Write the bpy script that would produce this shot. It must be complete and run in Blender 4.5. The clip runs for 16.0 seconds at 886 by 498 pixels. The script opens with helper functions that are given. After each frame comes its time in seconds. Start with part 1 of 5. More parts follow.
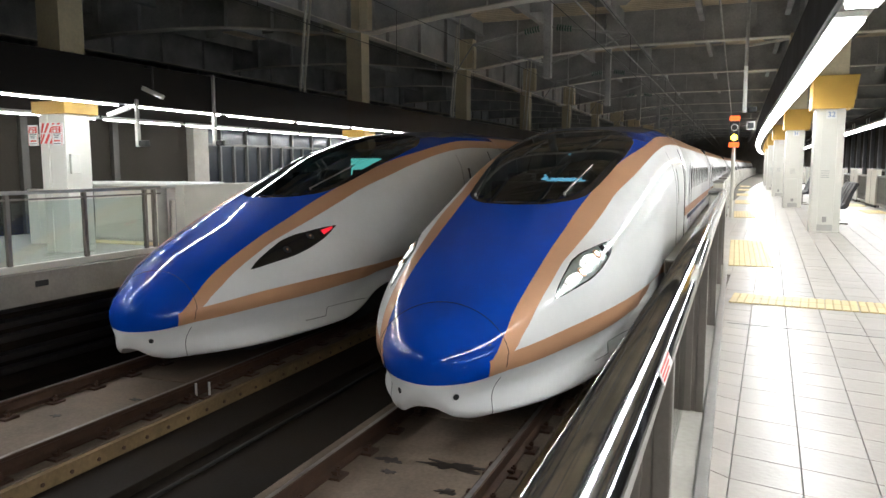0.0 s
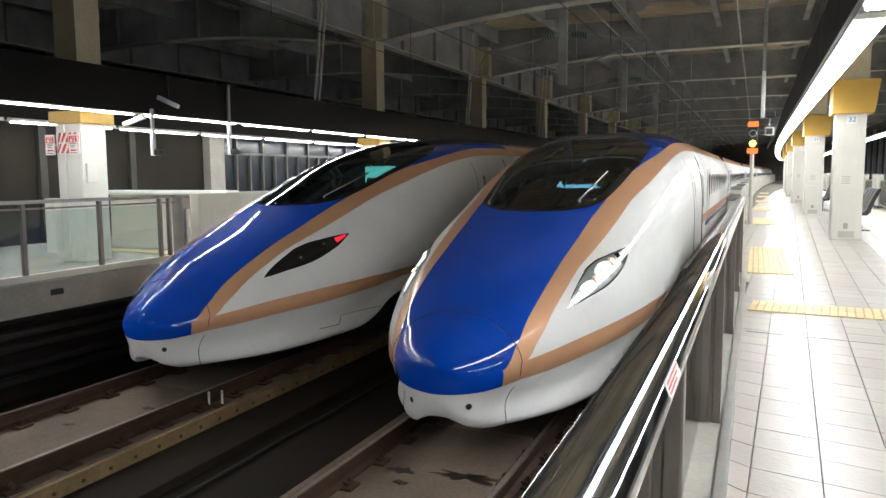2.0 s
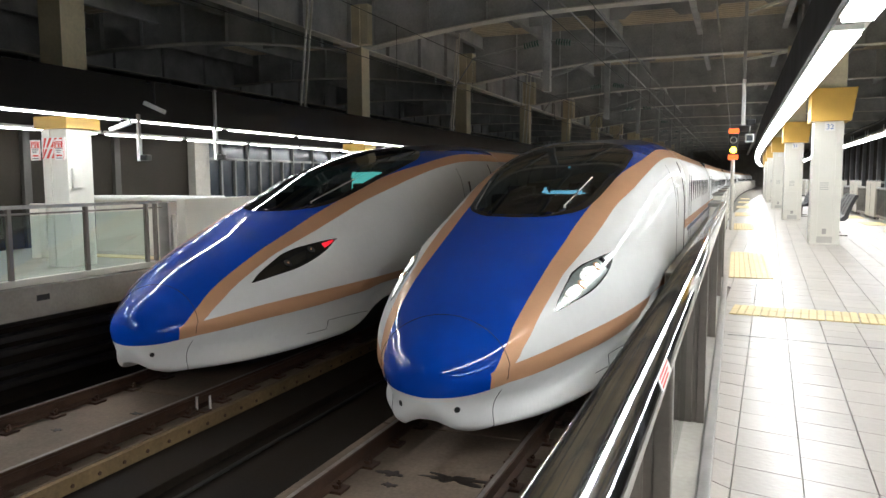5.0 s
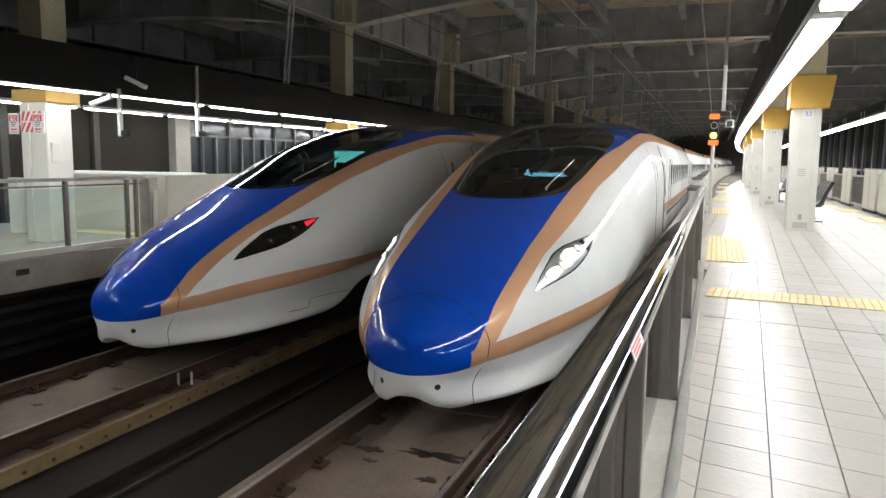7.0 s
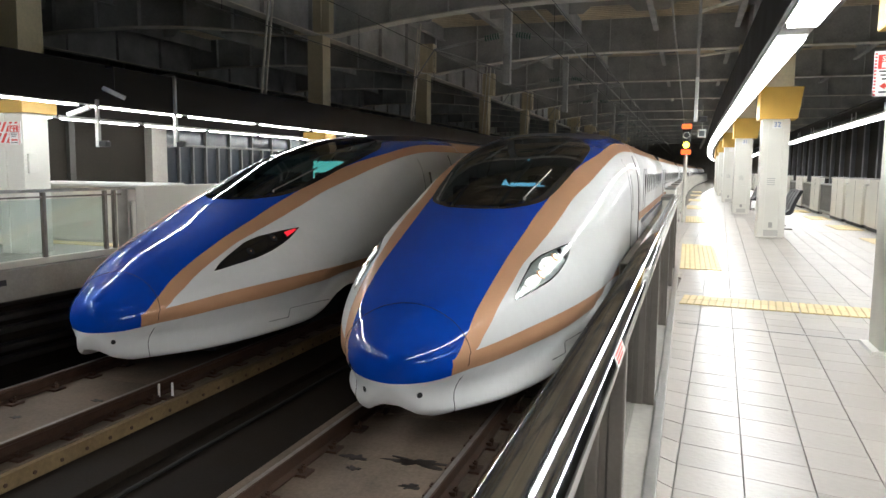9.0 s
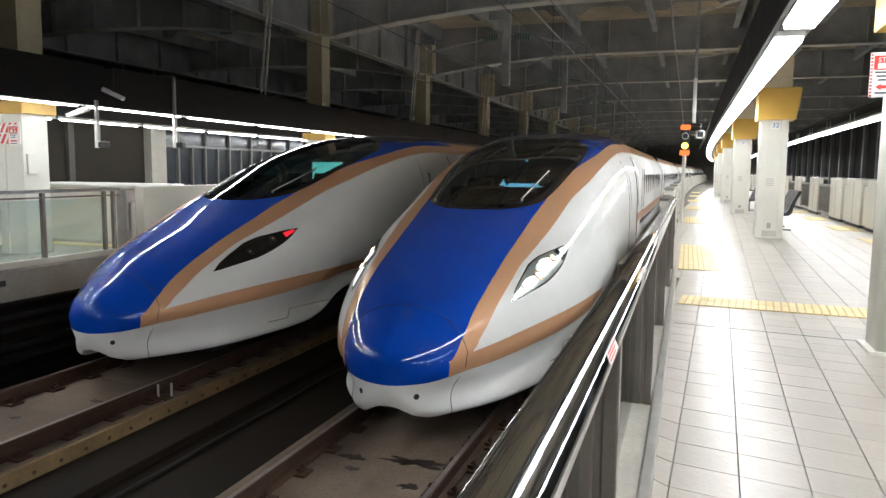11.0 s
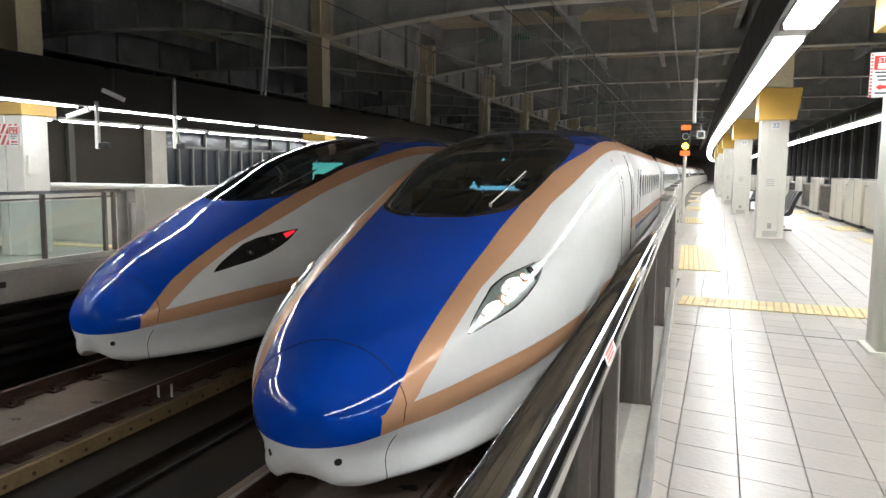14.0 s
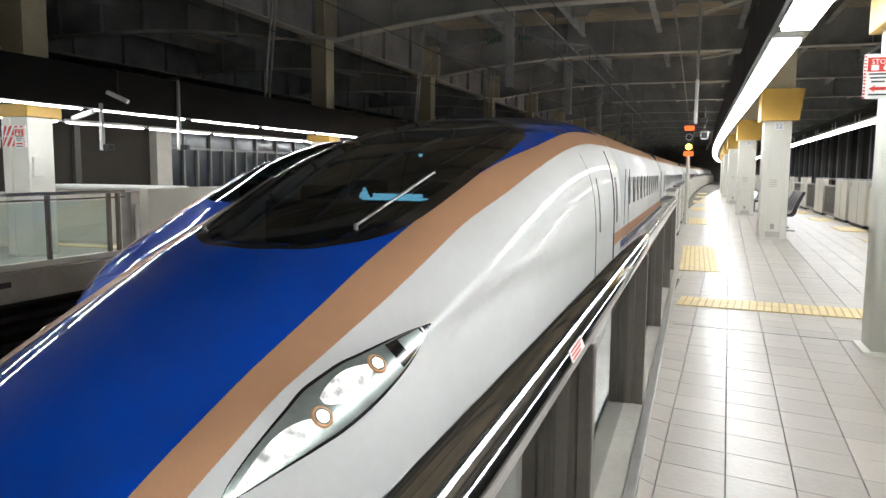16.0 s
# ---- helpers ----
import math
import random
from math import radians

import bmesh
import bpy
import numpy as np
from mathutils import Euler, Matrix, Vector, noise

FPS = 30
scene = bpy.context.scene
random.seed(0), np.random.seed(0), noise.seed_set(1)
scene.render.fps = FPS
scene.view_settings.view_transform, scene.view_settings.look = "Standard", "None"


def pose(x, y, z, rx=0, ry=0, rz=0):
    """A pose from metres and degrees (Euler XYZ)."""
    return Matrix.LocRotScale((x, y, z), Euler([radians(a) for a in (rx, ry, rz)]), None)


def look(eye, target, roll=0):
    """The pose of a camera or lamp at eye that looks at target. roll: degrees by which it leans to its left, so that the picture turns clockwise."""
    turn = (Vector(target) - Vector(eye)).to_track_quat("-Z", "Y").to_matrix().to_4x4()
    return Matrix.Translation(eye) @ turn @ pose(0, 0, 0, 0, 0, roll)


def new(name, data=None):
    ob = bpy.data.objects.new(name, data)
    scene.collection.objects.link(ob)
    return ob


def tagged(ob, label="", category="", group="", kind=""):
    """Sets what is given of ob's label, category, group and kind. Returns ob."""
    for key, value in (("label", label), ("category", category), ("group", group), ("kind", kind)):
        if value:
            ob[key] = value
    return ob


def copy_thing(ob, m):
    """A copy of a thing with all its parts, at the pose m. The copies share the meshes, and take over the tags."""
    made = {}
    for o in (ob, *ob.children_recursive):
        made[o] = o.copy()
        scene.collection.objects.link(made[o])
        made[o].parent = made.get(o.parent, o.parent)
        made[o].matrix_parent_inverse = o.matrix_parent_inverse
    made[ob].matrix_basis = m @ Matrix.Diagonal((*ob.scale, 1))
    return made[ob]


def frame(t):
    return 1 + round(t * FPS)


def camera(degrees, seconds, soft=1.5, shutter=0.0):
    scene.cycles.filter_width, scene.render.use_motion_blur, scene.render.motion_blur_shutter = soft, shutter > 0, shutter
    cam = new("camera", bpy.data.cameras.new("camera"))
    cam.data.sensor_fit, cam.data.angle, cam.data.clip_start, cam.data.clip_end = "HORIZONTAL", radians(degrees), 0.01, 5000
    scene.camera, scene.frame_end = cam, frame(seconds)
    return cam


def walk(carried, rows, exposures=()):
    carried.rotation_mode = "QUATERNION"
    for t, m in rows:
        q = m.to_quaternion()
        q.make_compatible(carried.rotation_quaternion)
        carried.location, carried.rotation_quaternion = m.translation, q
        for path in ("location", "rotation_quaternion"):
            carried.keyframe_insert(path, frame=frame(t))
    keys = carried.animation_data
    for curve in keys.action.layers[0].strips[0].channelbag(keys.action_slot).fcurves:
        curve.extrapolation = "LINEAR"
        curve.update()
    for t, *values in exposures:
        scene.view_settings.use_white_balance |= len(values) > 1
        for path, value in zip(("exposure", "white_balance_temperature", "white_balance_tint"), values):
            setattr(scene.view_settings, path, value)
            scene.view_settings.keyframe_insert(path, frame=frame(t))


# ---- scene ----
cam = camera(62.19, 16.0, soft=1.5)
PATH = [
    (0.0, look((-0.025, 0.231, 1.416), (-3.690, 9.452, 0.297), -0.06)),
    (0.5, look((-0.016, 0.308, 1.400), (-3.875, 9.455, 0.325), -0.42)),
    (1.0, look((-0.017, 0.358, 1.392), (-3.995, 9.470, 0.461), -1.02)),
    (1.5, look((-0.034, 0.363, 1.395), (-3.984, 9.488, 0.455), -0.78)),
    (2.0, look((-0.012, 0.320, 1.399), (-3.895, 9.468, 0.393), -0.34)),
    (2.5, look((-0.020, 0.268, 1.401), (-3.821, 9.456, 0.437), -0.35)),
    (3.0, look((-0.022, 0.267, 1.414), (-3.758, 9.487, 0.492), -0.30)),
    (3.5, look((-0.020, 0.233, 1.422), (-3.714, 9.473, 0.520), -0.26)),
    (4.0, look((-0.019, 0.216, 1.420), (-3.703, 9.461, 0.528), -0.33)),
    (6.5, look((-0.009, 0.187, 1.400), (-3.566, 9.455, 0.271), 0.46)),
    (7.0, look((-0.002, 0.133, 1.407), (-3.431, 9.441, 0.213), 0.67)),
    (7.5, look((-0.012, 0.071, 1.420), (-3.331, 9.418, 0.198), 0.78)),
    (8.0, look((-0.013, 0.038, 1.434), (-3.242, 9.424, 0.254), 0.68)),
    (8.5, look((-0.006, 0.017, 1.442), (-3.181, 9.429, 0.317), 0.57)),
    (9.0, look((-0.005, -0.000, 1.441), (-3.138, 9.433, 0.358), 0.60)),
    (11.5, look((0.013, -0.017, 1.440), (-3.114, 9.421, 0.368), 0.59)),
    (12.0, look((0.011, -0.018, 1.445), (-3.120, 9.418, 0.372), 0.58)),
    (12.5, look((0.007, -0.017, 1.440), (-3.119, 9.422, 0.374), 0.58)),
    (13.0, look((0.015, 0.001, 1.439), (-3.120, 9.438, 0.375), 0.52)),
    (13.5, look((0.018, 0.003, 1.437), (-3.121, 9.439, 0.375), 0.53)),
    (14.0, look((0.017, -0.009, 1.441), (-3.120, 9.428, 0.376), 0.53)),
    (14.5, look((0.016, -0.013, 1.441), (-3.119, 9.426, 0.378), 0.55)),
    (15.0, look((0.020, -0.019, 1.449), (-3.120, 9.418, 0.384), 0.54)),
    (15.5, look((0.016, -0.023, 1.449), (-3.127, 9.415, 0.386), 0.54)),
    (16.0, look((0.109, -0.039, 1.448), (-3.112, 9.382, 0.390), 0.48)),
]
walk(cam, PATH, exposures=[(0.0, 0.33, 6200, 8.0), (4.2, 0.33, 6200, 8.0), (7.0, 0.25, 6200, 8.0), (14.5, 0.22, 6200, 8.0), (16.0, 0.0, 6200, 8.0)])

# ---- world and light ----
world = bpy.data.worlds.new("night")
scene.world = world
world.use_nodes = True
wbg = world.node_tree.nodes["Background"]
wbg.inputs[0].default_value = (0.02, 0.025, 0.035, 1)
wbg.inputs[1].default_value = 0.25
TUBE = 21.0        # fluorescent tubes over the near platform
TUBE_FAR = 84.0     # tubes over the other platform


# ---- materials ----
def material(name, color, rough=0.5, metal=0.0, vary=0.12, scale=3.0, fine=40.0, bump=0.0, coat=0.0, spec=0.5, dark=None, stain=0.0):
    """Procedural paint, stone or metal: colour varied at two scales, roughness varied, fine relief."""
    m = bpy.data.materials.new(name)
    m.use_nodes = True
    nt = m.node_tree
    b = nt.nodes["Principled BSDF"]
    tc = nt.nodes.new("ShaderNodeTexCoord")
    n1 = nt.nodes.new("ShaderNodeTexNoise")
    n1.inputs["Scale"].default_value = scale
    n1.inputs["Detail"].default_value = 6
    n2 = nt.nodes.new("ShaderNodeTexNoise")
    n2.inputs["Scale"].default_value = fine
    n2.inputs["Detail"].default_value = 4
    nt.links.new(tc.outputs["Object"], n1.inputs["Vector"])
    nt.links.new(tc.outputs["Object"], n2.inputs["Vector"])
    add = nt.nodes.new("ShaderNodeMath")
    add.operation = "MULTIPLY_ADD"
    add.inputs[1].default_value = 0.4
    nt.links.new(n2.outputs["Fac"], add.inputs[0])
    nt.links.new(n1.outputs["Fac"], add.inputs[2])
    ramp = nt.nodes.new("ShaderNodeValToRGB")
    c = Vector(color)
    lo = Vector(dark) if dark else c * (1 - vary)
    ramp.color_ramp.elements[0].position = 0.45
    ramp.color_ramp.elements[1].position = 0.95
    ramp.color_ramp.elements[0].color = (*lo, 1)
    ramp.color_ramp.elements[1].color = (*[min(1, v * (1 + vary * 0.6)) for v in c], 1)
    nt.links.new(add.outputs[0], ramp.inputs[0])
    nt.links.new(ramp.outputs[0], b.inputs["Base Color"])
    rr = nt.nodes.new("ShaderNodeMapRange")
    rr.inputs["To Min"].default_value = max(0.02, rough * (1 - vary))
    rr.inputs["To Max"].default_value = min(1, rough * (1 + vary))
    nt.links.new(n1.outputs["Fac"], rr.inputs["Value"])
    nt.links.new(rr.outputs[0], b.inputs["Roughness"])
    b.inputs["Metallic"].default_value = metal
    b.inputs["Specular IOR Level"].default_value = spec
    b.inputs["Coat Weight"].default_value = coat
    b.inputs["Coat Roughness"].default_value = 0.04
    if bump:
        bp = nt.nodes.new("ShaderNodeBump")
        bp.inputs["Strength"].default_value = bump
        bp.inputs["Distance"].default_value = 0.01
        nt.links.new(add.outputs[0], bp.inputs["Height"])
        nt.links.new(bp.outputs[0], b.inputs["Normal"])
    return m


def glow(name, color, power):
    m = bpy.data.materials.new(name)
    m.use_nodes = True
    nt = m.node_tree
    nt.nodes.remove(nt.nodes["Principled BSDF"])
    e = nt.nodes.new("ShaderNodeEmission")
    e.inputs[0].default_value = (*color, 1)
    e.inputs[1].default_value = power
    nt.links.new(e.outputs[0], nt.nodes["Material Output"].inputs[0])
    return m


def faceted_glow(name, color, low, high):
    """A reflector that glows by itself in uneven patches, for the bulbs' light on it."""
    m = glow(name, color, high)
    nt = m.node_tree
    e = nt.nodes["Emission"]
    tc = nt.nodes.new("ShaderNodeTexCoord")
    n = nt.nodes.new("ShaderNodeTexNoise")
    n.inputs["Scale"].default_value, n.inputs["Detail"].default_value = 11.0, 3.0
    nt.links.new(tc.outputs["Object"], n.inputs["Vector"])
    mr = nt.nodes.new("ShaderNodeMapRange")
    mr.inputs["From Min"].default_value, mr.inputs["From Max"].default_value = 0.32, 0.55
    mr.inputs["To Min"].default_value, mr.inputs["To Max"].default_value = low, high
    nt.links.new(n.outputs["Fac"], mr.inputs["Value"])
    nt.links.new(mr.outputs[0], e.inputs[1])
    return m


def clear_glass(name, tint, gloss=0.08, rough=0.02):
    """Thin pane: lets light through with a tint and mirrors a little more at a grazing angle."""
    m = bpy.data.materials.new(name)
    m.use_nodes = True
    nt = m.node_tree
    nt.nodes.remove(nt.nodes["Principled BSDF"])
    tr = nt.nodes.new("ShaderNodeBsdfTransparent")
    tr.inputs[0].default_value = (*tint, 1)
    gl = nt.nodes.new("ShaderNodeBsdfGlossy")
    gl.inputs["Roughness"].default_value = rough
    lw = nt.nodes.new("ShaderNodeLayerWeight")
    lw.inputs[0].default_value = 0.5
    pw = nt.nodes.new("ShaderNodeMath")
    pw.operation = "POWER"
    pw.inputs[1].default_value = 4.0
    nt.links.new(lw.outputs["Facing"], pw.inputs[0])
    fr = nt.nodes.new("ShaderNodeMapRange")
    fr.inputs["To Min"].default_value, fr.inputs["To Max"].default_value = 0.04, 0.9
    nt.links.new(pw.outputs[0], fr.inputs["Value"])
    mx = nt.nodes.new("ShaderNodeMixShader")
    nt.links.new(fr.outputs[0], mx.inputs[0])
    nt.links.new(tr.outputs[0], mx.inputs[1])
    nt.links.new(gl.outputs[0], mx.inputs[2])
    nt.links.new(mx.outputs[0], nt.nodes["Material Output"].inputs[0])
    return m


def piece_material(name, color, rough, vary, bump=0.15, scale=30):
    """For loose pieces: each one takes its own shade from its object's or its island's random number."""
    m = material(name, color, rough, 0, 0.08, 2.0, scale, bump)
    nt = m.node_tree
    b = nt.nodes["Principled BSDF"]
    src = b.inputs["Base Color"].links[0].from_socket
    oi = nt.nodes.new("ShaderNodeObjectInfo")
    gi = nt.nodes.new("ShaderNodeNewGeometry")
    su = nt.nodes.new("ShaderNodeMath")
    su.operation = "ADD"
    nt.links.new(oi.outputs["Random"], su.inputs[0])
    nt.links.new(gi.outputs["Random Per Island"], su.inputs[1])
    fr = nt.nodes.new("ShaderNodeMath")
    fr.operation = "FRACT"
    nt.links.new(su.outputs[0], fr.inputs[0])
    mr = nt.nodes.new("ShaderNodeMapRange")
    mr.inputs["To Min"].default_value = 1 - vary
    mr.inputs["To Max"].default_value = 1 + vary * 0.3
    nt.links.new(fr.outputs[0], mr.inputs["Value"])
    mul = nt.nodes.new("ShaderNodeMix")
    mul.data_type, mul.blend_type = "RGBA", "MULTIPLY"
    mul.inputs[0].default_value = 1
    nt.links.new(src, mul.inputs[6])
    nt.links.new(mr.outputs[0], mul.inputs[7])
    nt.links.new(mul.outputs[2], b.inputs["Base Color"])
    return m


M = dict(
    white_paint=material("white_train_paint", (0.80, 0.80, 0.79), 0.5, 0, 0.05, 1.2, 14, 0.0, 0.30, 0.05),
    blue_paint=material("blue_train_paint", (0.002, 0.062, 0.48), 0.5, 0, 0.10, 1.0, 12, 0.0, 1.0, 0.03),
    copper_paint=material("copper_train_paint", (0.66, 0.37, 0.21), 0.40, 0.15, 0.08, 1.5, 60, 0.0, 0.4, 0.1),
    # coach roofs, and the shade painted on the nose roof
    roof_and_shade=material("dark_roof_and_shade", (0.012, 0.02, 0.055), 0.35, 0, 0.2, 1.5, 20, 0.0, 0.3),
    black_gloss=material("black_gloss", (0.006, 0.006, 0.007), 0.12, 0, 0.2, 2, 20, 0.0, 0.5),
    rubber=material("black_rubber", (0.015, 0.015, 0.016), 0.7, 0, 0.2, 6, 50, 0.1),
    windshield=clear_glass("tinted_windshield", (0.13, 0.17, 0.18)),
    cab=material("cab_interior", (0.014, 0.022, 0.024), 0.7, 0, 0.3, 4, 30),
    screen=glow("cab_screen", (0.30, 0.70, 0.95), 3.0),
    bowl=material("lamp_bowl", (0.34, 0.38, 0.36), 0.2, 0.5, 0.2, 8, 40),
    cab_lamp=glow("cab_lamp", (0.25, 0.9, 0.75), 2.4),
    beam_lamp=glow("headlight_bulb", (1.0, 0.86, 0.66), 9.0),
    # bulb light on the reflectors is put in as emission
    reflector_glow=faceted_glow("self_glowing_reflector", (1.0, 0.99, 0.92), 0.5, 1.6),
    tail=glow("tail_light", (1.0, 0.03, 0.05), 0.8),
    underframe=material("underframe_grey", (0.06, 0.06, 0.065), 0.6, 0.3, 0.3, 5, 40, 0.2),
    window_dark=material("coach_window", (0.03, 0.035, 0.04), 0.08, 0, 0.1, 2, 10, 0, 0.4),
    steel=material("polished_steel", (0.74, 0.745, 0.76), 0.10, 1.0, 0.15, 7, 22, 0.035),
    steel_brushed=material("brushed_steel", (0.42, 0.41, 0.39), 0.33, 1.0, 0.2, 4, 90, 0.03),
    steel_dark=material("bronzed_steel", (0.22, 0.20, 0.18), 0.36, 0.9, 0.2, 4, 80, 0.03),
    pane=clear_glass("fence_glass", (0.86, 0.92, 0.9)),
    rail=material("rail_steel", (0.11, 0.065, 0.045), 0.55, 0.5, 0.35, 6, 60, 0.25),
    rail_top=material("worn_rail_head", (0.35, 0.31, 0.28), 0.35, 0.9, 0.3, 8, 60, 0.05),
    slab=material("track_slab_concrete", (0.23, 0.175, 0.13), 0.85, 0, 0.35, 0.9, 28, 0.35, dark=(0.11, 0.085, 0.065)),
    slab_edge=material("yellowish_concrete", (0.28, 0.195, 0.095), 0.85, 0, 0.35, 1.6, 24, 0.4, dark=(0.15, 0.10, 0.05)),
    # near-black brown: shade down between the platforms is put into this colour
    bed=material("shaded_track_bed", (0.024, 0.018, 0.013), 0.9, 0, 0.4, 1.2, 30, 0.4, 0.0, 0.15, dark=(0.013, 0.010, 0.008)),
    tile=piece_material("floor_tile", (0.41, 0.375, 0.335), 0.32, 0.12, 0.5, 26),
    rib_gap=material("darker_yellow_base", (0.55, 0.43, 0.20), 0.7, 0, 0.3, 8, 60, 0.1),
    mullion=material("grey_mullion_paint", (0.20, 0.205, 0.22), 0.5, 0, 0.2, 2, 30, 0.05),
    window_bar=material("dark_window_bar", (0.095, 0.095, 0.09), 0.5, 0, 0.2, 2, 30, 0.05),
    grout=material("dark_grout", (0.20, 0.18, 0.155), 0.9, 0, 0.2, 6, 60, 0.2),
    yellow=piece_material("yellow_tactile", (0.77, 0.62, 0.30), 0.5, 0.12, 0.1, 40),
    pillar=material("cream_painted_steel", (0.70, 0.69, 0.63), 0.45, 0, 0.06, 1.5, 30, 0.03),
    pillar_high=material("dusty_cream_paint", (0.74, 0.66, 0.46), 0.65, 0, 0.25, 1.2, 20, 0.1),
    capital=material("ochre_cladding", (0.60, 0.37, 0.07), 0.5, 0, 0.1, 2, 40, 0.03),
    beam=material("grey_painted_girder", (0.42, 0.42, 0.41), 0.65, 0, 0.35, 1.2, 18, 0.15),
    flange=material("pale_girder_flange", (0.70, 0.68, 0.60), 0.6, 0, 0.25, 2, 25, 0.1),
    deck=material("dusty_roof_deck", (0.72, 0.63, 0.47), 0.85, 0, 0.35, 0.6, 14, 0.3, dark=(0.45, 0.40, 0.31)),
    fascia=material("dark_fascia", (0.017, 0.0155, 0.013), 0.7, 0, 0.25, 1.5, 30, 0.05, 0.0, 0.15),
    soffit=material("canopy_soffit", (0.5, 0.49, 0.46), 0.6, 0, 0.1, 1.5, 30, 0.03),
    tube=glow("tube_light", (1.0, 0.985, 0.96), TUBE),
    tube_far=glow("tube_light_other", (1.0, 0.985, 0.96), TUBE_FAR),
    fitting=material("white_lamp_fitting", (0.75, 0.75, 0.72), 0.4, 0, 0.05, 4, 30),
    barrier=material("pale_barrier_panel", (0.66, 0.64, 0.57), 0.4, 0, 0.06, 1.5, 40, 0.03),
    white=material("white_enamel", (0.8, 0.8, 0.78), 0.35, 0, 0.05, 3, 40),
    red=material("red_enamel", (0.65, 0.05, 0.035), 0.4, 0, 0.1, 3, 40),
    oil=material("oil_stain", (0.03, 0.022, 0.017), 0.5, 0, 0.3, 5, 40),
    print_grey=material("grey_print", (0.42, 0.42, 0.40), 0.5),
    ink=material("dark_print", (0.05, 0.055, 0.06), 0.5),
    blue_print=material("blue_print", (0.12, 0.25, 0.5), 0.5),
    wall=material("dark_panel_wall", (0.030, 0.0255, 0.020), 0.75, 0, 0.3, 0.7, 20, 0.1, 0.0, 0.12),
    wall_rib=material("dark_wall_rib", (0.05, 0.047, 0.04), 0.6, 0, 0.3, 1, 20, 0.1),
    concrete=material("grey_concrete", (0.36, 0.34, 0.30), 0.85, 0, 0.25, 1.2, 26, 0.3),
    night_glass=material("night_window", (0.02, 0.024, 0.03), 0.16, 0, 0.2, 2, 10, 0.0, 0.0, 0.2),
    black=material("matt_black", (0.02, 0.02, 0.021), 0.55, 0, 0.2, 5, 60, 0.05),
    amber=glow("amber_signal", (1.0, 0.72, 0.05), 9.0),
    red_led=glow("orange_red_signal", (1.0, 0.13, 0.03), 2.2),
    green_ins=material("green_insulator", (0.05, 0.13, 0.10), 0.3, 0, 0.2, 5, 30),
    cable=material("cable_black", (0.025, 0.023, 0.022), 0.6, 0, 0.3, 8, 60, 0.1),
    seat=material("dark_seat", (0.035, 0.035, 0.04), 0.4, 0, 0.2, 5, 50),
)


# ---- mesh helpers ----
def box(bm, x0, x1, y0, y1, z0, z1, bevel=0.0):
    """A box added to bm, its long edges rounded by bevel."""
    vs = [bm.verts.new(p) for p in ((x0, y0, z0), (x1, y0, z0), (x1, y1, z0), (x0, y1, z0), (x0, y0, z1), (x1, y0, z1), (x1, y1, z1), (x0, y1, z1))]
    fs = [bm.faces.new([vs[i] for i in q]) for q in ((3, 2, 1, 0), (4, 5, 6, 7), (0, 1, 5, 4), (1, 2, 6, 5), (2, 3, 7, 6), (3, 0, 4, 7))]
    if bevel:
        es = list({e for f in fs for e in f.edges})
        bmesh.ops.bevel(bm, geom=es, offset=bevel, segments=2, affect="EDGES", profile=0.5)


def tube_between(bm, a, b, r, n=12, r2=None):
    """A round bar from a to b."""
    a, b = Vector(a), Vector(b)
    d = b - a
    m = Matrix.Translation((a + b) / 2) @ d.to_track_quat("Z", "Y").to_matrix().to_4x4()
    bmesh.ops.create_cone(bm, cap_ends=True, segments=n, radius1=r, radius2=r if r2 is None else r2, depth=d.length, matrix=m)


def pipe(bm, pts, r, n=6):
    """One continuous round bar through all the points."""
    pts = [Vector(p) for p in pts]
    rings = []
    side = None
    for i, p in enumerate(pts):
        d = (pts[min(i + 1, len(pts) - 1)] - pts[max(i - 1, 0)]).normalized()
        if side is None:
            side = d.orthogonal().normalized()
        side = (side - d * side.dot(d)).normalized()
        up = d.cross(side)
        rings.append([bm.verts.new(p + (side * math.cos(2 * math.pi * k / n) + up * math.sin(2 * math.pi * k / n)) * r) for k in range(n)])
    for a, b in zip(rings, rings[1:]):
        for k in range(n):
            bm.faces.new((a[k], a[(k + 1) % n], b[(k + 1) % n], b[k]))
    bm.faces.new(rings[0][::-1])
    bm.faces.new(rings[-1])


def prism(bm, outline, y0, y1):
    """An outline in x and z drawn out along y."""
    a = [bm.verts.new((x, y0, z)) for x, z in outline]
    b = [bm.verts.new((x, y1, z)) for x, z in outline]
    n = len(a)
    for i in range(n):
        j = (i + 1) % n
        bm.faces.new((a[i], a[j], b[j], b[i]))
    bm.faces.new(a[::-1])
    bm.faces.new(b)


def part(name, bm, mat, parent=None, label="", smooth=False, kind=""):
    me = bpy.data.meshes.new(name)
    bmesh.ops.recalc_face_normals(bm, faces=bm.faces)
    bm.to_mesh(me)
    bm.free()
    me.materials.append(mat)
    if smooth:
        for p in me.polygons:
            p.use_smooth = True
    ob = new(name, me)
    if parent:
        ob.parent = parent
    if label or kind:
        tagged(ob, label, "", "", kind)
    return ob


def box_part(name, dims, mat, parent=None, label="", bevel=0.0, kind=""):
    bm = bmesh.new()
    box(bm, *dims, bevel)
    return part(name, bm, mat, parent, label, False, kind)


def empty(name, x, y, z, label, category, group="", kind=""):
    ob = new(name)
    ob.location = (x, y, z)
    return tagged(ob, label, category, group, kind)


def bend(y):
    """The line swings gently to the right far along the platform."""
    k = min(y, 100.0)
    return max(0.0, k - 25.0) ** 2 / 3000.0 + 0.05 * (max(y, 100.0) - 100.0)


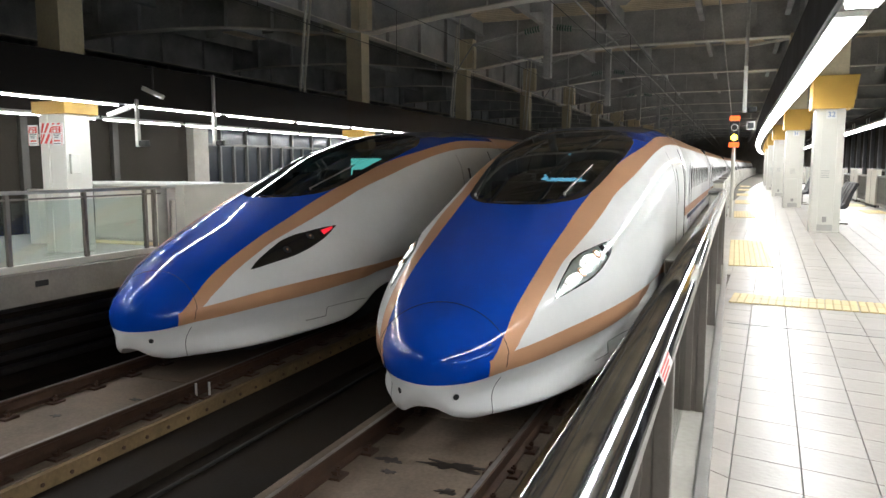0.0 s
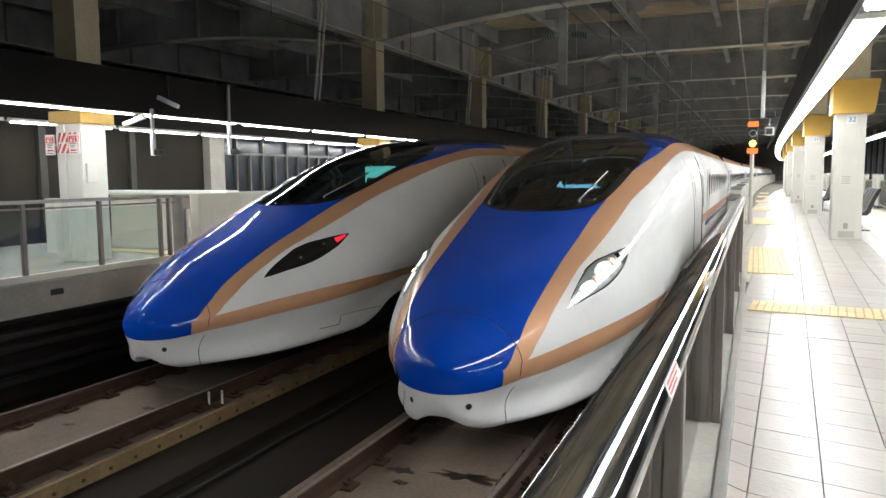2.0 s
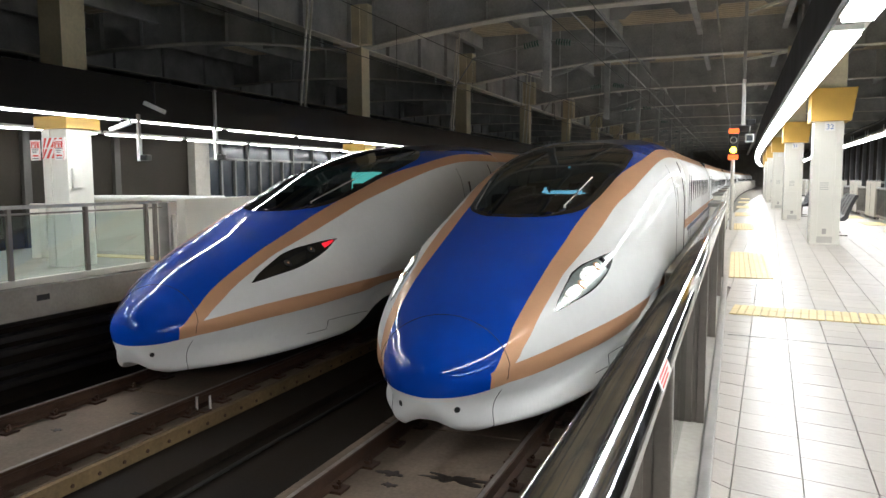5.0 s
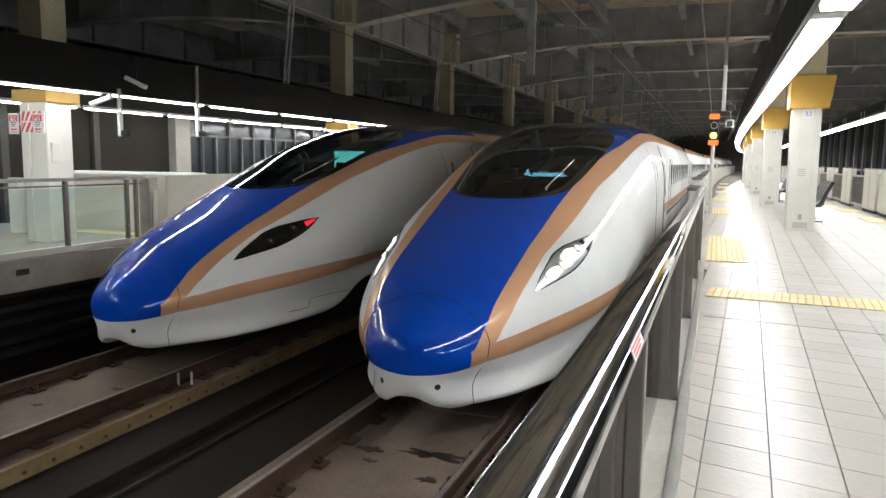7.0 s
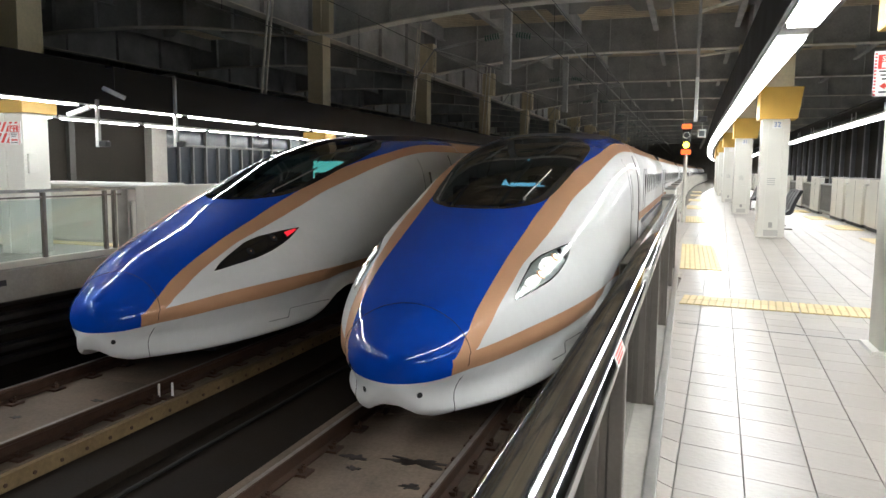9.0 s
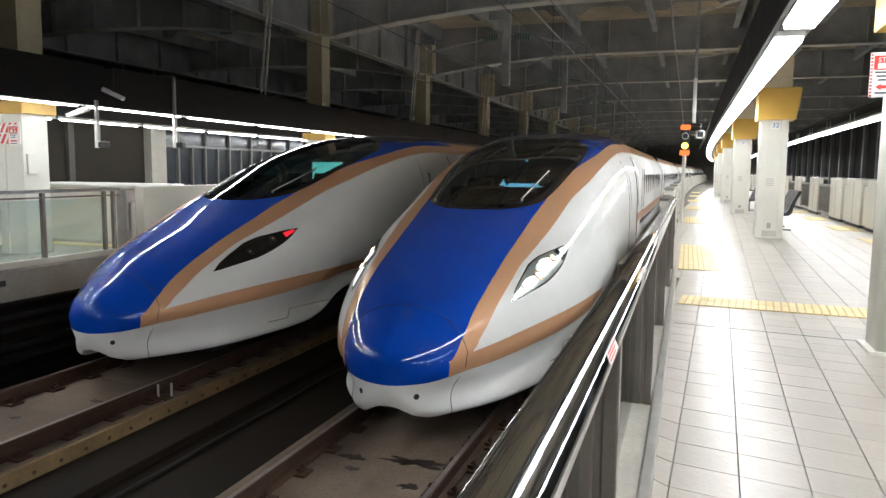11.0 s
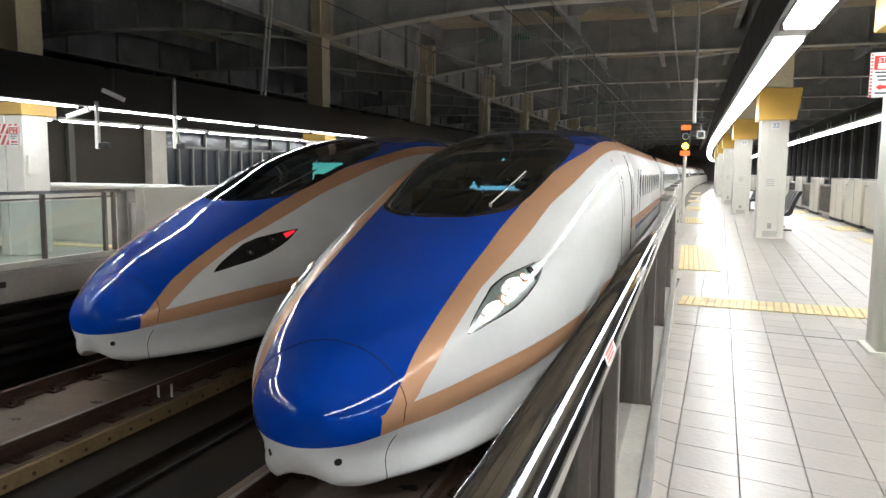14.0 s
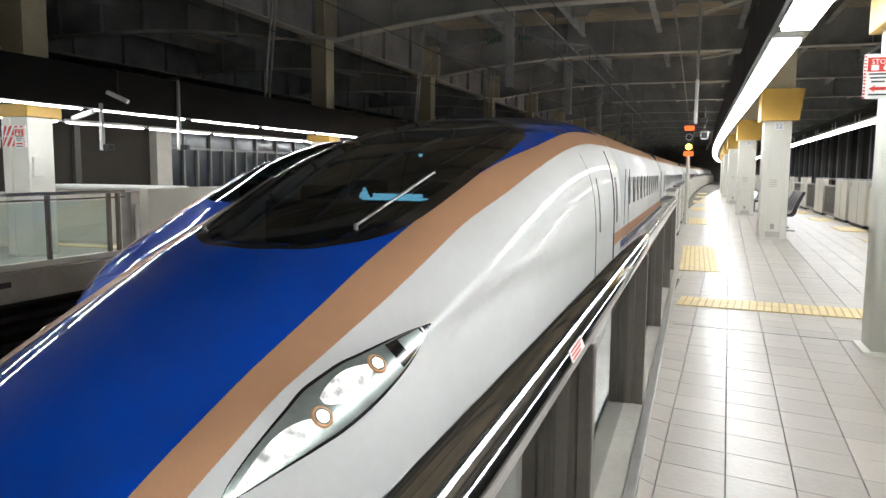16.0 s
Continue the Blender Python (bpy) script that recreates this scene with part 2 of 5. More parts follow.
def curve_along(ob):
    """Cut a long straight piece across and let it follow the bend."""
    bm = bmesh.new()
    bm.from_mesh(ob.data)
    for k in range(25, 150, 6):
        bmesh.ops.bisect_plane(bm, geom=bm.verts[:] + bm.edges[:] + bm.faces[:], plane_co=(0, k, 0), plane_no=(0, 1, 0))
    for v in bm.verts:
        v.co.x += bend(v.co.y)
    bm.to_mesh(ob.data)
    bm.free()


RAIL = -1.25
TRACK_R, TRACK_L = -2.69, -6.97


# ---- tracks and platforms ----
def structure(name, dims, mat, label, bevel=0.0):
    return tagged(box_part(name, dims, mat, None, "", bevel), label, "", "", "structure")


Y0, Y1 = -12.0, 150.0
structure("ground", (-14.2, 12.5, Y0, Y1, -2.0, -1.70), M["bed"], "stained concrete track bed between the platforms, shade put into its near-black colour")


def span_of(n):
    return [2 * math.pi * k / n for k in range(n)]


def rail_profile():
    return [(-0.07, -0.17), (0.07, -0.17), (0.07, -0.155), (0.012, -0.135), (0.01, -0.045), (0.034, -0.03), (0.034, -0.006),
            (0.026, 0.0), (-0.026, 0.0), (-0.034, -0.006), (-0.034, -0.03), (-0.01, -0.045), (-0.012, -0.135), (-0.07, -0.155)]


def make_track(xc, label):
    track = empty("railway_track", xc, 0, RAIL, label, "railway track", "tracks in the station")
    slab = box_part("slab", (-1.12, 0.95, 0, 4.93, -0.45, -0.19), M["slab"], track, "tan weathered concrete track slab", 0.008)
    slab.location = (0, Y0, 0)
    y = Y0 + 4.95
    while y < Y1:
        o = new("slab", slab.data)
        o.parent, o.location = track, (0, y, 0)
        y += 4.95
    bm = bmesh.new()
    box(bm, 0.953, 1.02, Y0, Y1, -0.45, -0.205)
    part("slab_kerb", bm, M["slab_edge"], track, "yellowish concrete edge of the slab")
    bm = bmesh.new()
    tube_between(bm, (1.02, 0, -0.3), (1.03, 0, -0.3), 0.022, 8)
    bolt = part("kerb_bolt", bm, M["rail"], track)
    bolt.location = (0, 2.0, 0)
    for k in range(1, 40):
        o = new("kerb_bolt", bolt.data)
        o.parent, o.location = track, (0, 2.0 + 0.33 * k, 0)
    for sx in (-0.75, 0.75):
        bm = bmesh.new()
        prism(bm, [(sx + x, z) for x, z in rail_profile()], Y0, Y1)
        r = part("rail", bm, M["rail"], track, "rusty brown steel rail")
        bm = bmesh.new()
        box(bm, sx - 0.022, sx + 0.022, Y0, Y1, 0.0, 0.003)
        part("running_surface", bm, M["rail_top"], r, "worn bright rail head")
    # fastenings under each rail
    bm = bmesh.new()
    box(bm, -0.17, 0.17, -0.09, 0.09, -0.19, -0.165)
    for sx in (-1, 1):
        box(bm, sx * 0.085 - 0.03, sx * 0.085 + 0.03, -0.035, 0.035, -0.165, -0.13)
        tube_between(bm, (sx * 0.11, 0, -0.165), (sx * 0.11, 0, -0.085), 0.014, 8)
        tube_between(bm, (sx * 0.11, 0, -0.12), (sx * 0.11, 0, -0.10), 0.026, 6)
    fas = part("fastening", bm, M["rail"], track)
    fas.location = (-0.75, 0.3, 0)
    for i in range(46):
        for sx in (-0.75, 0.75):
            if i == 0 and sx < 0:
                continue
            o = new("fastening", fas.data)
            o.parent = track
            o.location = (sx, 0.3 + 0.625 * i, 0)
    return track


make_track(TRACK_R, "station track with rusty rails on tan concrete slabs, oil stained")
make_track(TRACK_L, "neighbouring station track with rusty rails on tan concrete slabs")

# oil stains and cable runs between the tracks
for i, (x, y, l) in enumerate(((-3.93, 4.0, 60), (-4.05, 4.0, 60), (-5.0, 2.0, 60), (-5.35, 2.0, 60))):
    bm = bmesh.new()
    pts = [(x + 0.03 * noise.noise((k * 0.7, i * 3.1, 0)), y - 6 + k * 0.8, -1.70 + 0.03) for k in range(70)]
    pipe(bm, pts, 0.022 + 0.008 * (i % 2), 7)
    tagged(part("track_cable", bm, M["cable"], None, "", True), "black signalling cable lying along the track bed", "cable", "cables by the track")
stand = empty("cable_clip", 0, 0, 0, "small steel cable clip standing beside the rail", "cable clip", "clips beside the rail")
bm = bmesh.new()
tube_between(bm, (-0.06, 0, 0), (-0.06, 0, 0.17), 0.015, 8)
tube_between(bm, (0.06, 0.1, 0), (0.06, 0.1, 0.17), 0.015, 8)
part("prong", bm, M["white"], stand)
bm = bmesh.new()
box(bm, -0.1, 0.1, -0.05, 0.08, -0.01, 0.01)
part("foot", bm, M["rail"], stand)
stand.location = (-6.10, 7.35, -1.43)
bm = bmesh.new()
bracket_pts = [(0, 0), (0.16, 0.02), (0.2, 0.08)]
for (a, b), (c, d) in zip(bracket_pts, bracket_pts[1:]):
    tube_between(bm, (a, 0, b), (c, 0, d), 0.014, 6)
box(bm, -0.05, 0.05, -0.06, 0.06, -0.03, 0.02)
cb = tagged(part("cable_bracket", bm, M["cable"]), "bent black steel cable bracket beside the rail", "cable bracket", "brackets beside the rail")
cb.location = (-3.95, 4.6, -1.66)
for k in range(1, 14):
    copy_thing(cb, pose(-3.95, 4.6 + 0.62 * k, -1.66, 0, 0, (k * 37) % 30 - 15))

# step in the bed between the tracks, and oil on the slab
structure("bed_step", (-5.93, -5.25, Y0, Y1, -1.70, -1.60), M["bed"], "low concrete step beside the slab, shade put into its dark colour", 0.01)
rng = random.Random(4)
for x, y, w, l in ((-2.45, 6.55, 0.34, 0.12), (-2.30, 6.0, 0.10, 0.06), (-2.95, 6.2, 0.09, 0.05), (-3.05, 6.45, 0.12, 0.07), (-2.6, 5.3, 0.14, 0.07), (-2.15, 5.6, 0.08, 0.06), (-6.8, 7.0, 0.08, 0.05), (-7.2, 6.2, 0.07, 0.05)):
    bm = bmesh.new()
    ring = [bm.verts.new((w * math.cos(t) * k, l * math.sin(t) * k, 0)) for t, k in ((t, 0.85 + 0.9 * noise.noise((2.2 * math.cos(t) + x * 9, 2.2 * math.sin(t) + y * 7, 0.3)) + rng.uniform(-0.1, 0.1)) for t in span_of(44))]
    f = bm.faces.new(ring)
    bmesh.ops.extrude_face_region(bm, geom=[f])
    for v in ring:
        v.co.z = 0.003
    o = tagged(part("oil_stain", bm, M["oil"]), "dark irregular oil stain on the track slab", "stain", "oil stains on the slabs")
    o.location = (x, y, -1.4395)

# near platform body, other platform, far platform edge
structure("platform_near_end", (-0.27, 4.75, Y0, 11.7, -1.70, -0.03), M["grout"], "platform end beside the fence")
structure("platform_coping", (-0.272, -0.087, Y0, 11.7, -0.026, -0.004), M["concrete"], "grey concrete coping under the fence", 0.003)
structure("platform_near", (-0.96, 4.75, 11.7, Y1, -1.70, -0.028), M["grout"], "near platform body of grey concrete under the tiles")
structure("platform_edge", (-0.98, -0.62, 11.7, Y1, -0.20, 0.004), M["concrete"], "grey concrete coping along the platform edge", 0.006)
structure("platform_other", (-14.0, -8.75, Y0, Y1, -0.42, -0.004), M["concrete"], "other platform slab with a pale grey concrete face")
# the recess's shade comes from the near-black bed colour
structure("platform_other_base", (-14.0, -9.45, Y0, Y1, -1.70, -0.42), M["bed"], "recessed wall under the other platform, recess shade put into its dark colour")
for k, z in enumerate((-0.55, -0.75, -0.95, -1.2, -1.4)):
    structure(f"duct_{k + 1}", (-9.44, -9.28 + 0.05 * (k % 2), Y0, Y1, z - 0.045, z + 0.045), M["cable"], "black cable duct along the platform wall", 0.01)
structure("platform_far", (8.2, 12.5, Y0, Y1, -1.70, 0.0), M["concrete"], "concrete platform edge beyond the far track")
for y in [7.3 + 2.9 * k for k in range(-3, 20)]:
    structure(f"vent_{int(y * 10) + 200}", (-8.752, -8.744, y, y + 0.2, -0.2, -0.12), M["black"], "small dark slot in the platform face")


# ---- the train ----
def curve_value(tab, s):
    """Smooth monotone reading of a table of (station, value)."""
    xs, ys = [a for a, _ in tab], [b for _, b in tab]
    if s <= xs[0]:
        return ys[0]
    if s >= xs[-1]:
        return ys[-1]
    d = [(ys[i + 1] - ys[i]) / (xs[i + 1] - xs[i]) for i in range(len(xs) - 1)]
    i = max(k for k in range(len(xs) - 1) if xs[k] <= s)

    def slope(k):
        if k == 0 or k == len(xs) - 1:
            return d[min(k, len(d) - 1)]
        return 0 if d[k - 1] * d[k] <= 0 else 2 * d[k - 1] * d[k] / (d[k - 1] + d[k])
    h = xs[i + 1] - xs[i]
    t = (s - xs[i]) / h
    return (ys[i] * (1 + 2 * t) * (1 - t) ** 2 + slope(i) * h * t * (1 - t) ** 2
            + ys[i + 1] * t * t * (3 - 2 * t) + slope(i + 1) * h * t * t * (t - 1))


TOP = [(0, .86), (.03, .95), (.1, 1.04), (.25, 1.14), (.5, 1.26), (.75, 1.395), (1.0, 1.512), (1.35, 1.642), (1.75, 1.77), (2.2, 1.907), (2.7, 2.07), (3.2, 2.243), (3.7, 2.403), (4.2, 2.557), (4.7, 2.705), (5.2, 2.843), (5.7, 2.965), (6.2, 3.07), (6.7, 3.165), (7.2, 3.25), (8.2, 3.383), (9.2, 3.46), (10.2, 3.5), (30, 3.5)]
BELLY = [(0, .56), (.02, .48), (.06, .38), (.15, .27), (.4, .21), (1.5, .21), (3.0, .25), (3.4, .33), (3.9, .58), (4.3, .66), (7.0, .66), (7.4, .4), (7.7, .3), (30, .3)]
WAIST = [(0, .72), (.5, .8), (3, 1.0), (6, 1.35), (9, 1.6), (30, 1.6)]
ROUND_UP = [(0, 1.75), (1, 2.0), (2.5, 2.4), (4, 2.5), (5.5, 3.0), (7, 3.4), (10, 3.6), (30, 3.6)]
ROUND_DOWN = [(0, 2.8), (.4, 4.6), (1.2, 8), (4, 9), (30, 9)]
HALF = 1.69


def half_width(s):
    u = min(max(s / 6.0, 0), 1)
    return HALF * (1 - (1 - u) ** 2.8) ** (0.48 + 0.10 * min(1.0, s / 0.5))


def section(s, a):
    """Point of the nose's skin at station s: a runs 0 (ridge) to 1 (widest) to 2 (keel)."""
    w = half_width(s)
    zc = curve_value(WAIST, s)
    if a <= 1:
        n = curve_value(ROUND_UP, s)
        th = a * math.pi / 2
        return w * math.sin(th) ** (2 / n), zc + (curve_value(TOP, s) - zc) * max(math.cos(th), 0) ** (2 / n)
    n = curve_value(ROUND_DOWN, s)
    th = (a - 1) * math.pi / 2
    x, z = w * max(math.cos(th), 0) ** (2 / n), zc - (zc - curve_value(BELLY, s)) * math.sin(th) ** (2 / n)
    # the skirt is hollowed under the stripe and flares at its foot
    u = min(1.0, (zc - z) / (zc - curve_value(BELLY, s)))
    x *= 1 - 0.19 * math.sin(math.pi * min(1.0, max(0.0, u - 0.15) / 0.80)) * max(0.0, 1 - s / 6.0) ** 0.5
    if s < 1.2:  # recess for the coupler under the chin
        f = max(0.0, 1 - (x / 0.40) ** 2) ** 1.5 * (1 - (s / 1.2) ** 2)
        z = max(z, 0.21 + 0.18 * f) if s > 0.05 else z
    return x, z


def a_of_z(s, z):
    """The a at which the skin is at height z."""
    zc = curve_value(WAIST, s)
    if z >= zc:
        r = min(1, (z - zc) / max(curve_value(TOP, s) - zc, 1e-5))
        return 2 / math.pi * math.acos(r ** (curve_value(ROUND_UP, s) / 2))
    r = min(1, (zc - z) / max(zc - curve_value(BELLY, s), 1e-5))
    return 1 + 2 / math.pi * math.asin(r ** (curve_value(ROUND_DOWN, s) / 2))


def a_of_x(s, x):
    w = half_width(s)
    return 2 / math.pi * math.asin(min(1, abs(x) / w) ** (curve_value(ROUND_UP, s) / 2))


def skin(s, a, side, lift=0.0):
    """Place and normal on the skin, lifted off it."""
    x, z = section(s, a)
    e = 0.004
    s1 = max(s, 0.006)
    xa, za = section(s1, min(a + e, 2.0))
    xb, zb = section(s1, max(a - e, 0.0))
    xs, zs = section(s1 + e, a)
    xr, zr = section(s1 - e, a)
    ta = Vector((xa - xb, 0, za - zb))
    ts = Vector((xs - xr, 2 * e, zs - zr))
    n = ts.cross(ta)
    if n.length < 1e-12:
        n = Vector((0, -1, 0))
    n.normalize()
    if n.dot(Vector((x, -0.3, z - curve_value(WAIST, s)))) < 0:
        n = -n
    if a <= 0.0001:
        n.x = 0
        n.normalize()
    if s < 0.006:
        n.x *= min(1.0, x / max(section(s1, a)[0], 1e-6))
        n.normalize()
    if s < 0.00003:
        x = 0.0
    q = Vector((x, s, z)) + n * lift
    return Vector((q.x * side, q.y, q.z)), Vector((n.x * side, n.y, n.z))


STATIONS = [0.00002, 0.001, 0.004, 0.012, 0.03, 0.055, 0.085, 0.12, 0.16, 0.2, 0.25, 0.3, 0.318, 0.335, 0.36, 0.4, 0.45, 0.5, 0.56, 0.62, 0.68, 0.75, 0.83, 0.9, 1.0]
STATIONS += [1.0 + 0.15 * k for k in range(1, 59)] + [9.75, 9.76, 10.0, 10.4, 10.8]
A_BLUE = [(.32, .90), (.4, .81), (.5, .71), (.76, .545), (1.0, .475), (1.4, .402), (2.0, .333), (2.47, .308), (3.04, .294), (3.8, .296), (5.0, .31), (6.9, .375), (8.5, .39), (10, .42), (30, .42)]
A_GOLD = [(.62, .84), (.68, .78), (.85, .69), (1.075, .60), (1.5, .511), (1.95, .452), (2.6, .433), (3.3, .430), (4.0, .425), (5.2, .46), (7.3, .495), (9.0, .53), (10, .55), (30, .58)]
Z_STRIPE = [(0, .80), (.35, .835), (.62, .89), (1.39, 1.0), (2.11, 1.05), (3.1, 1.085), (3.9, 1.10), (5, 1.13), (9.75, 1.22), (30, 1.22)]
Z_LOW = [(0, .615), (.2, .65), (.35, .68), (.6, .715), (1.36, .80), (2.12, .845), (3.1, .905), (5, .96), (9.75, 1.06), (30, 1.06)]


def edge_low(s):
    return a_of_z(s, curve_value(Z_LOW, s))


def edge_stripe(s):
    return min(a_of_z(s, curve_value(Z_STRIPE, s)), edge_low(s))


def edge_blue(s):
    return edge_low(s) if s < 0.31 else min(curve_value(A_BLUE, s), edge_stripe(s))


def edge_gold(s):
    return edge_stripe(s) if s < 0.62 else min(curve_value(A_GOLD, s), edge_stripe(s))


def skin_patch(name, lo, hi, cols, stations, mat, parent, label="", sides=(1, -1), lift=0.0, hole=None):
    """A panel of the skin between two edges lo(s) and hi(s), with true normals."""
    verts, normals, faces = [], [], []
    for side in sides:
        base = len(verts)
        for s in stations:
            a0, a1 = lo(s), hi(s)
            for c in range(cols + 1):
                p, n = skin(s, a0 + (a1 - a0) * c / cols, side, lift)
                verts.append(p)
                normals.append(n)
        for i in range(len(stations) - 1):
            if hi(stations[i]) - lo(stations[i]) < 1e-4 and hi(stations[i + 1]) - lo(stations[i + 1]) < 1e-4:
                continue
            for c in range(cols):
                q = [base + i * (cols + 1) + c, base + i * (cols + 1) + c + 1, base + (i + 1) * (cols + 1) + c + 1, base + (i + 1) * (cols + 1) + c]
                if hole and all(hole(verts[k]) for k in q):
                    continue
                faces.append(q[::-1] if side > 0 else q)
    me = bpy.data.meshes.new(name)
    me.from_pydata(verts, [], faces)
    for p in me.polygons:
        p.use_smooth = True
    me.update()
    # a face that looks inward is turned
    flip = sum(p.normal.dot(normals[p.vertices[0]]) for p in me.polygons) < 0
    if flip:
        me.flip_normals()
    me.normals_split_custom_set_from_vertices([tuple(n) for n in normals])
    me.materials.append(mat)
    ob = new(name, me)
    ob.parent = parent
    if label:
        ob["label"] = label
    return ob


SCREEN = [(2.98, 0.0), (3.005, .27), (3.08, .43), (3.2, .57), (3.4, .725), (3.7, .835), (4.5, .94), (5.05, .99), (5.8, 1.04), (6.6, 1.03), (7.2, .88), (7.6, .6), (7.8, .3), (7.9, 0.0)]


def in_screen(p, grow=-0.07):
    return 2.98 - grow < p.y < 7.9 + grow and abs(p.x) < curve_value(SCREEN, p.y) + grow


LAMP = [(1.29, .637, .643), (1.41, .59, .654), (1.6, .545, .663), (1.8, .512, .674), (2.0, .487, .682), (2.2, .49, .678), (2.4, .512, .667), (2.6, .536, .651), (2.8, .562, .626), (2.92, .582, .606), (2.99, .593, .598)]


def lamp_edge(k, f=1.0, mid=0.5):
    lo = [(s, a + (b - a) * (1 - f) * mid) for s, a, b in LAMP]
    hi = [(s, b - (b - a) * (1 - f) * (1 - mid)) for s, a, b in LAMP]
    return (lambda s: curve_value(lo, s)) if k == 0 else (lambda s: curve_value(hi, s))


def span(a, b, n):
    return [a + (b - a) * k / n for k in range(n + 1)]


def make_train(xc, y, lit, label):
    train = empty("bullet_train", xc, y, RAIL, label, "train", "bullet trains at the platforms")
    zero = lambda s: 0.0
    two = lambda s: 2.0
    front = [s for s in STATIONS]
    hood = skin_patch("hood", zero, edge_blue, 18, front, M["blue_paint"], train, "glossy deep blue painted nose hood", hole=in_screen)
    skin_patch("upper_band", edge_blue, edge_gold, 6, [s for s in front if s >= 0.3], M["copper_paint"], train, "copper coloured band along the shoulder")
    skin_patch("side_panel", edge_gold, edge_stripe, 14, [s for s in front if s >= 0.56], M["white_paint"], train, "glossy white painted side of the nose")
    skin_patch("lower_stripe", edge_stripe, edge_low, 4, [s for s in front if 0.3 <= s <= 9.76], M["copper_paint"], train, "copper stripe along the flank")
    skin_patch("skirt", edge_low, two, 22, front, M["white_paint"], train, "white painted skirt under the nose")
    skin_patch("lower_panel", edge_stripe, edge_low, 3, [9.76, 10.0, 10.4, 10.8], M["white_paint"], train, "white flank panel")
    for nm, za, zb, mt in (("copper_stripe", 1.80, 1.62, "copper_paint"), ("blue_stripe", 1.60, 1.50, "blue_paint")):
        skin_patch(nm, lambda s, z=za: a_of_z(s, z), lambda s, z=zb: a_of_z(s, z), 3, [9.78, 10.0, 10.4, 10.82], M[mt], train, lift=0.003)
    # the dimly lit blue roof: its shade is laid on as a navy patch
    skin_patch("roof_panel", zero, lambda s: 0.72 * edge_blue(s) * min(1.0, max(0.02, (s - 6.9) / 1.2)), 8, [s for s in front if s >= 7.0], M["roof_and_shade"], train, "dark navy patch behind the windshield, painted shade on the blue roof", lift=0.003)
    # joint of the coupler cover: a thin dark groove round the nose
    bm = bmesh.new()
    for side in (1, -1):
        ring = []
        for t in span(0, 0.985, 40):
            s = 0.50 + 0.09 * max(0.0, 1 - t ** 2.2) ** 0.8
            ring.append(skin(s, a_of_x(s, 0.70 * t), side, 0.001)[0])
        a_end = a_of_x(0.51, 0.69)
        ring += [skin(0.50 - 0.06 * math.sin(math.pi * t), a_end + (1.75 - a_end) * t, side, 0.001)[0] for t in span(0.04, 1, 30)]
        pipe(bm, ring, 0.0038, 5)
    part("cover_joint", bm, M["rubber"], train)
    bm = bmesh.new()
    pts = [skin(s, a_of_z(s, 0.42 + 0.12 * (s > 2.6)), 1, 0.0005)[0] for s in span(2.2, 4.6, 24)]
    pipe(bm, pts, 0.004, 5)
    part("skirt_joint", bm, M["rubber"], train)
    # towing holes in the chin
    s_hole = next(0.005 * k for k in range(1, 200) if section(0.005 * k, a_of_z(0.005 * k, 0.50))[0] > 0.29)
    for side in (1, -1):
        p, n = skin(s_hole, a_of_z(s_hole, 0.50), side, 0.0)
        bm = bmesh.new()
        tube_between(bm, p - n * 0.03, p + n * 0.003, 0.03, 16)
        part("towing_hole", bm, M["rubber"], train)
    # windshield over a cab
    st = span(2.981, 7.899, 74)
    edge = lambda s: a_of_x(s, curve_value(SCREEN, s))
    inner = lambda s: a_of_x(s, max(0.0, curve_value(SCREEN, s) - 0.10)) if 3.09 < s < 7.75 else 0.0
    skin_patch("windshield", zero, inner, 10, st, M["windshield"], train, "dark tinted curved windshield", lift=0.004)
    skin_patch("windshield_border", inner, edge, 4, st, M["black_gloss"], train, "black border of the windshield", lift=0.004)
    cab = skin_patch("cab_lining", zero, lambda s: a_of_x(s, curve_value(SCREEN, s) + 0.03), 8, span(2.85, 8.0, 36), M["cab"], train, lift=-0.85)
    bm = bmesh.new()
    box(bm, -0.75, 0.75, 4.35, 4.98, 1.9, 2.44, 0.03)
    box(bm, -0.6, -0.2, 4.7, 4.95, 2.4, 2.56, 0.03)
    desk = part("driving_desk", bm, M["cab"], train)
    bm = bmesh.new()
    box(bm, 0.02, 0.56, 4.70, 4.94, 2.44, 2.455)
    box(bm, 0.02, 0.50, 4.94, 4.955, 2.455, 2.49)
    prism(bm, [(-0.12, 2.45), (-0.01, 2.45), (-0.01, 2.46), (-0.06, 2.55)], 4.93, 4.945)
    if lit:
        part("screen", bm, M["screen"], desk, "pale blue glowing driving screen")
    else:
        bm.free()
    for sx in (-0.35, 0.35):
        bm = bmesh.new()
        box(bm, sx - 0.2, sx + 0.2, 5.6, 5.72, 1.9, 2.6, 0.04)
        box(bm, sx - 0.2, sx + 0.2, 5.2, 5.62, 1.9, 2.0, 0.04)
        part("driver_seat", bm, M["black"], train)
    if not lit:
        bm = bmesh.new()
        box(bm, -0.05, 0.6, 5.95, 5.97, 2.4, 2.82)
        part("cab_door_light", bm, M["cab_lamp"], train, "greenish light at the back of the cab")
    else:
        bm = bmesh.new()
        tube_between(bm, (0.08, 6.0, 2.86), (0.08, 6.01, 2.86), 0.022, 10)
        part("cab_lamp", bm, M["screen"], train)
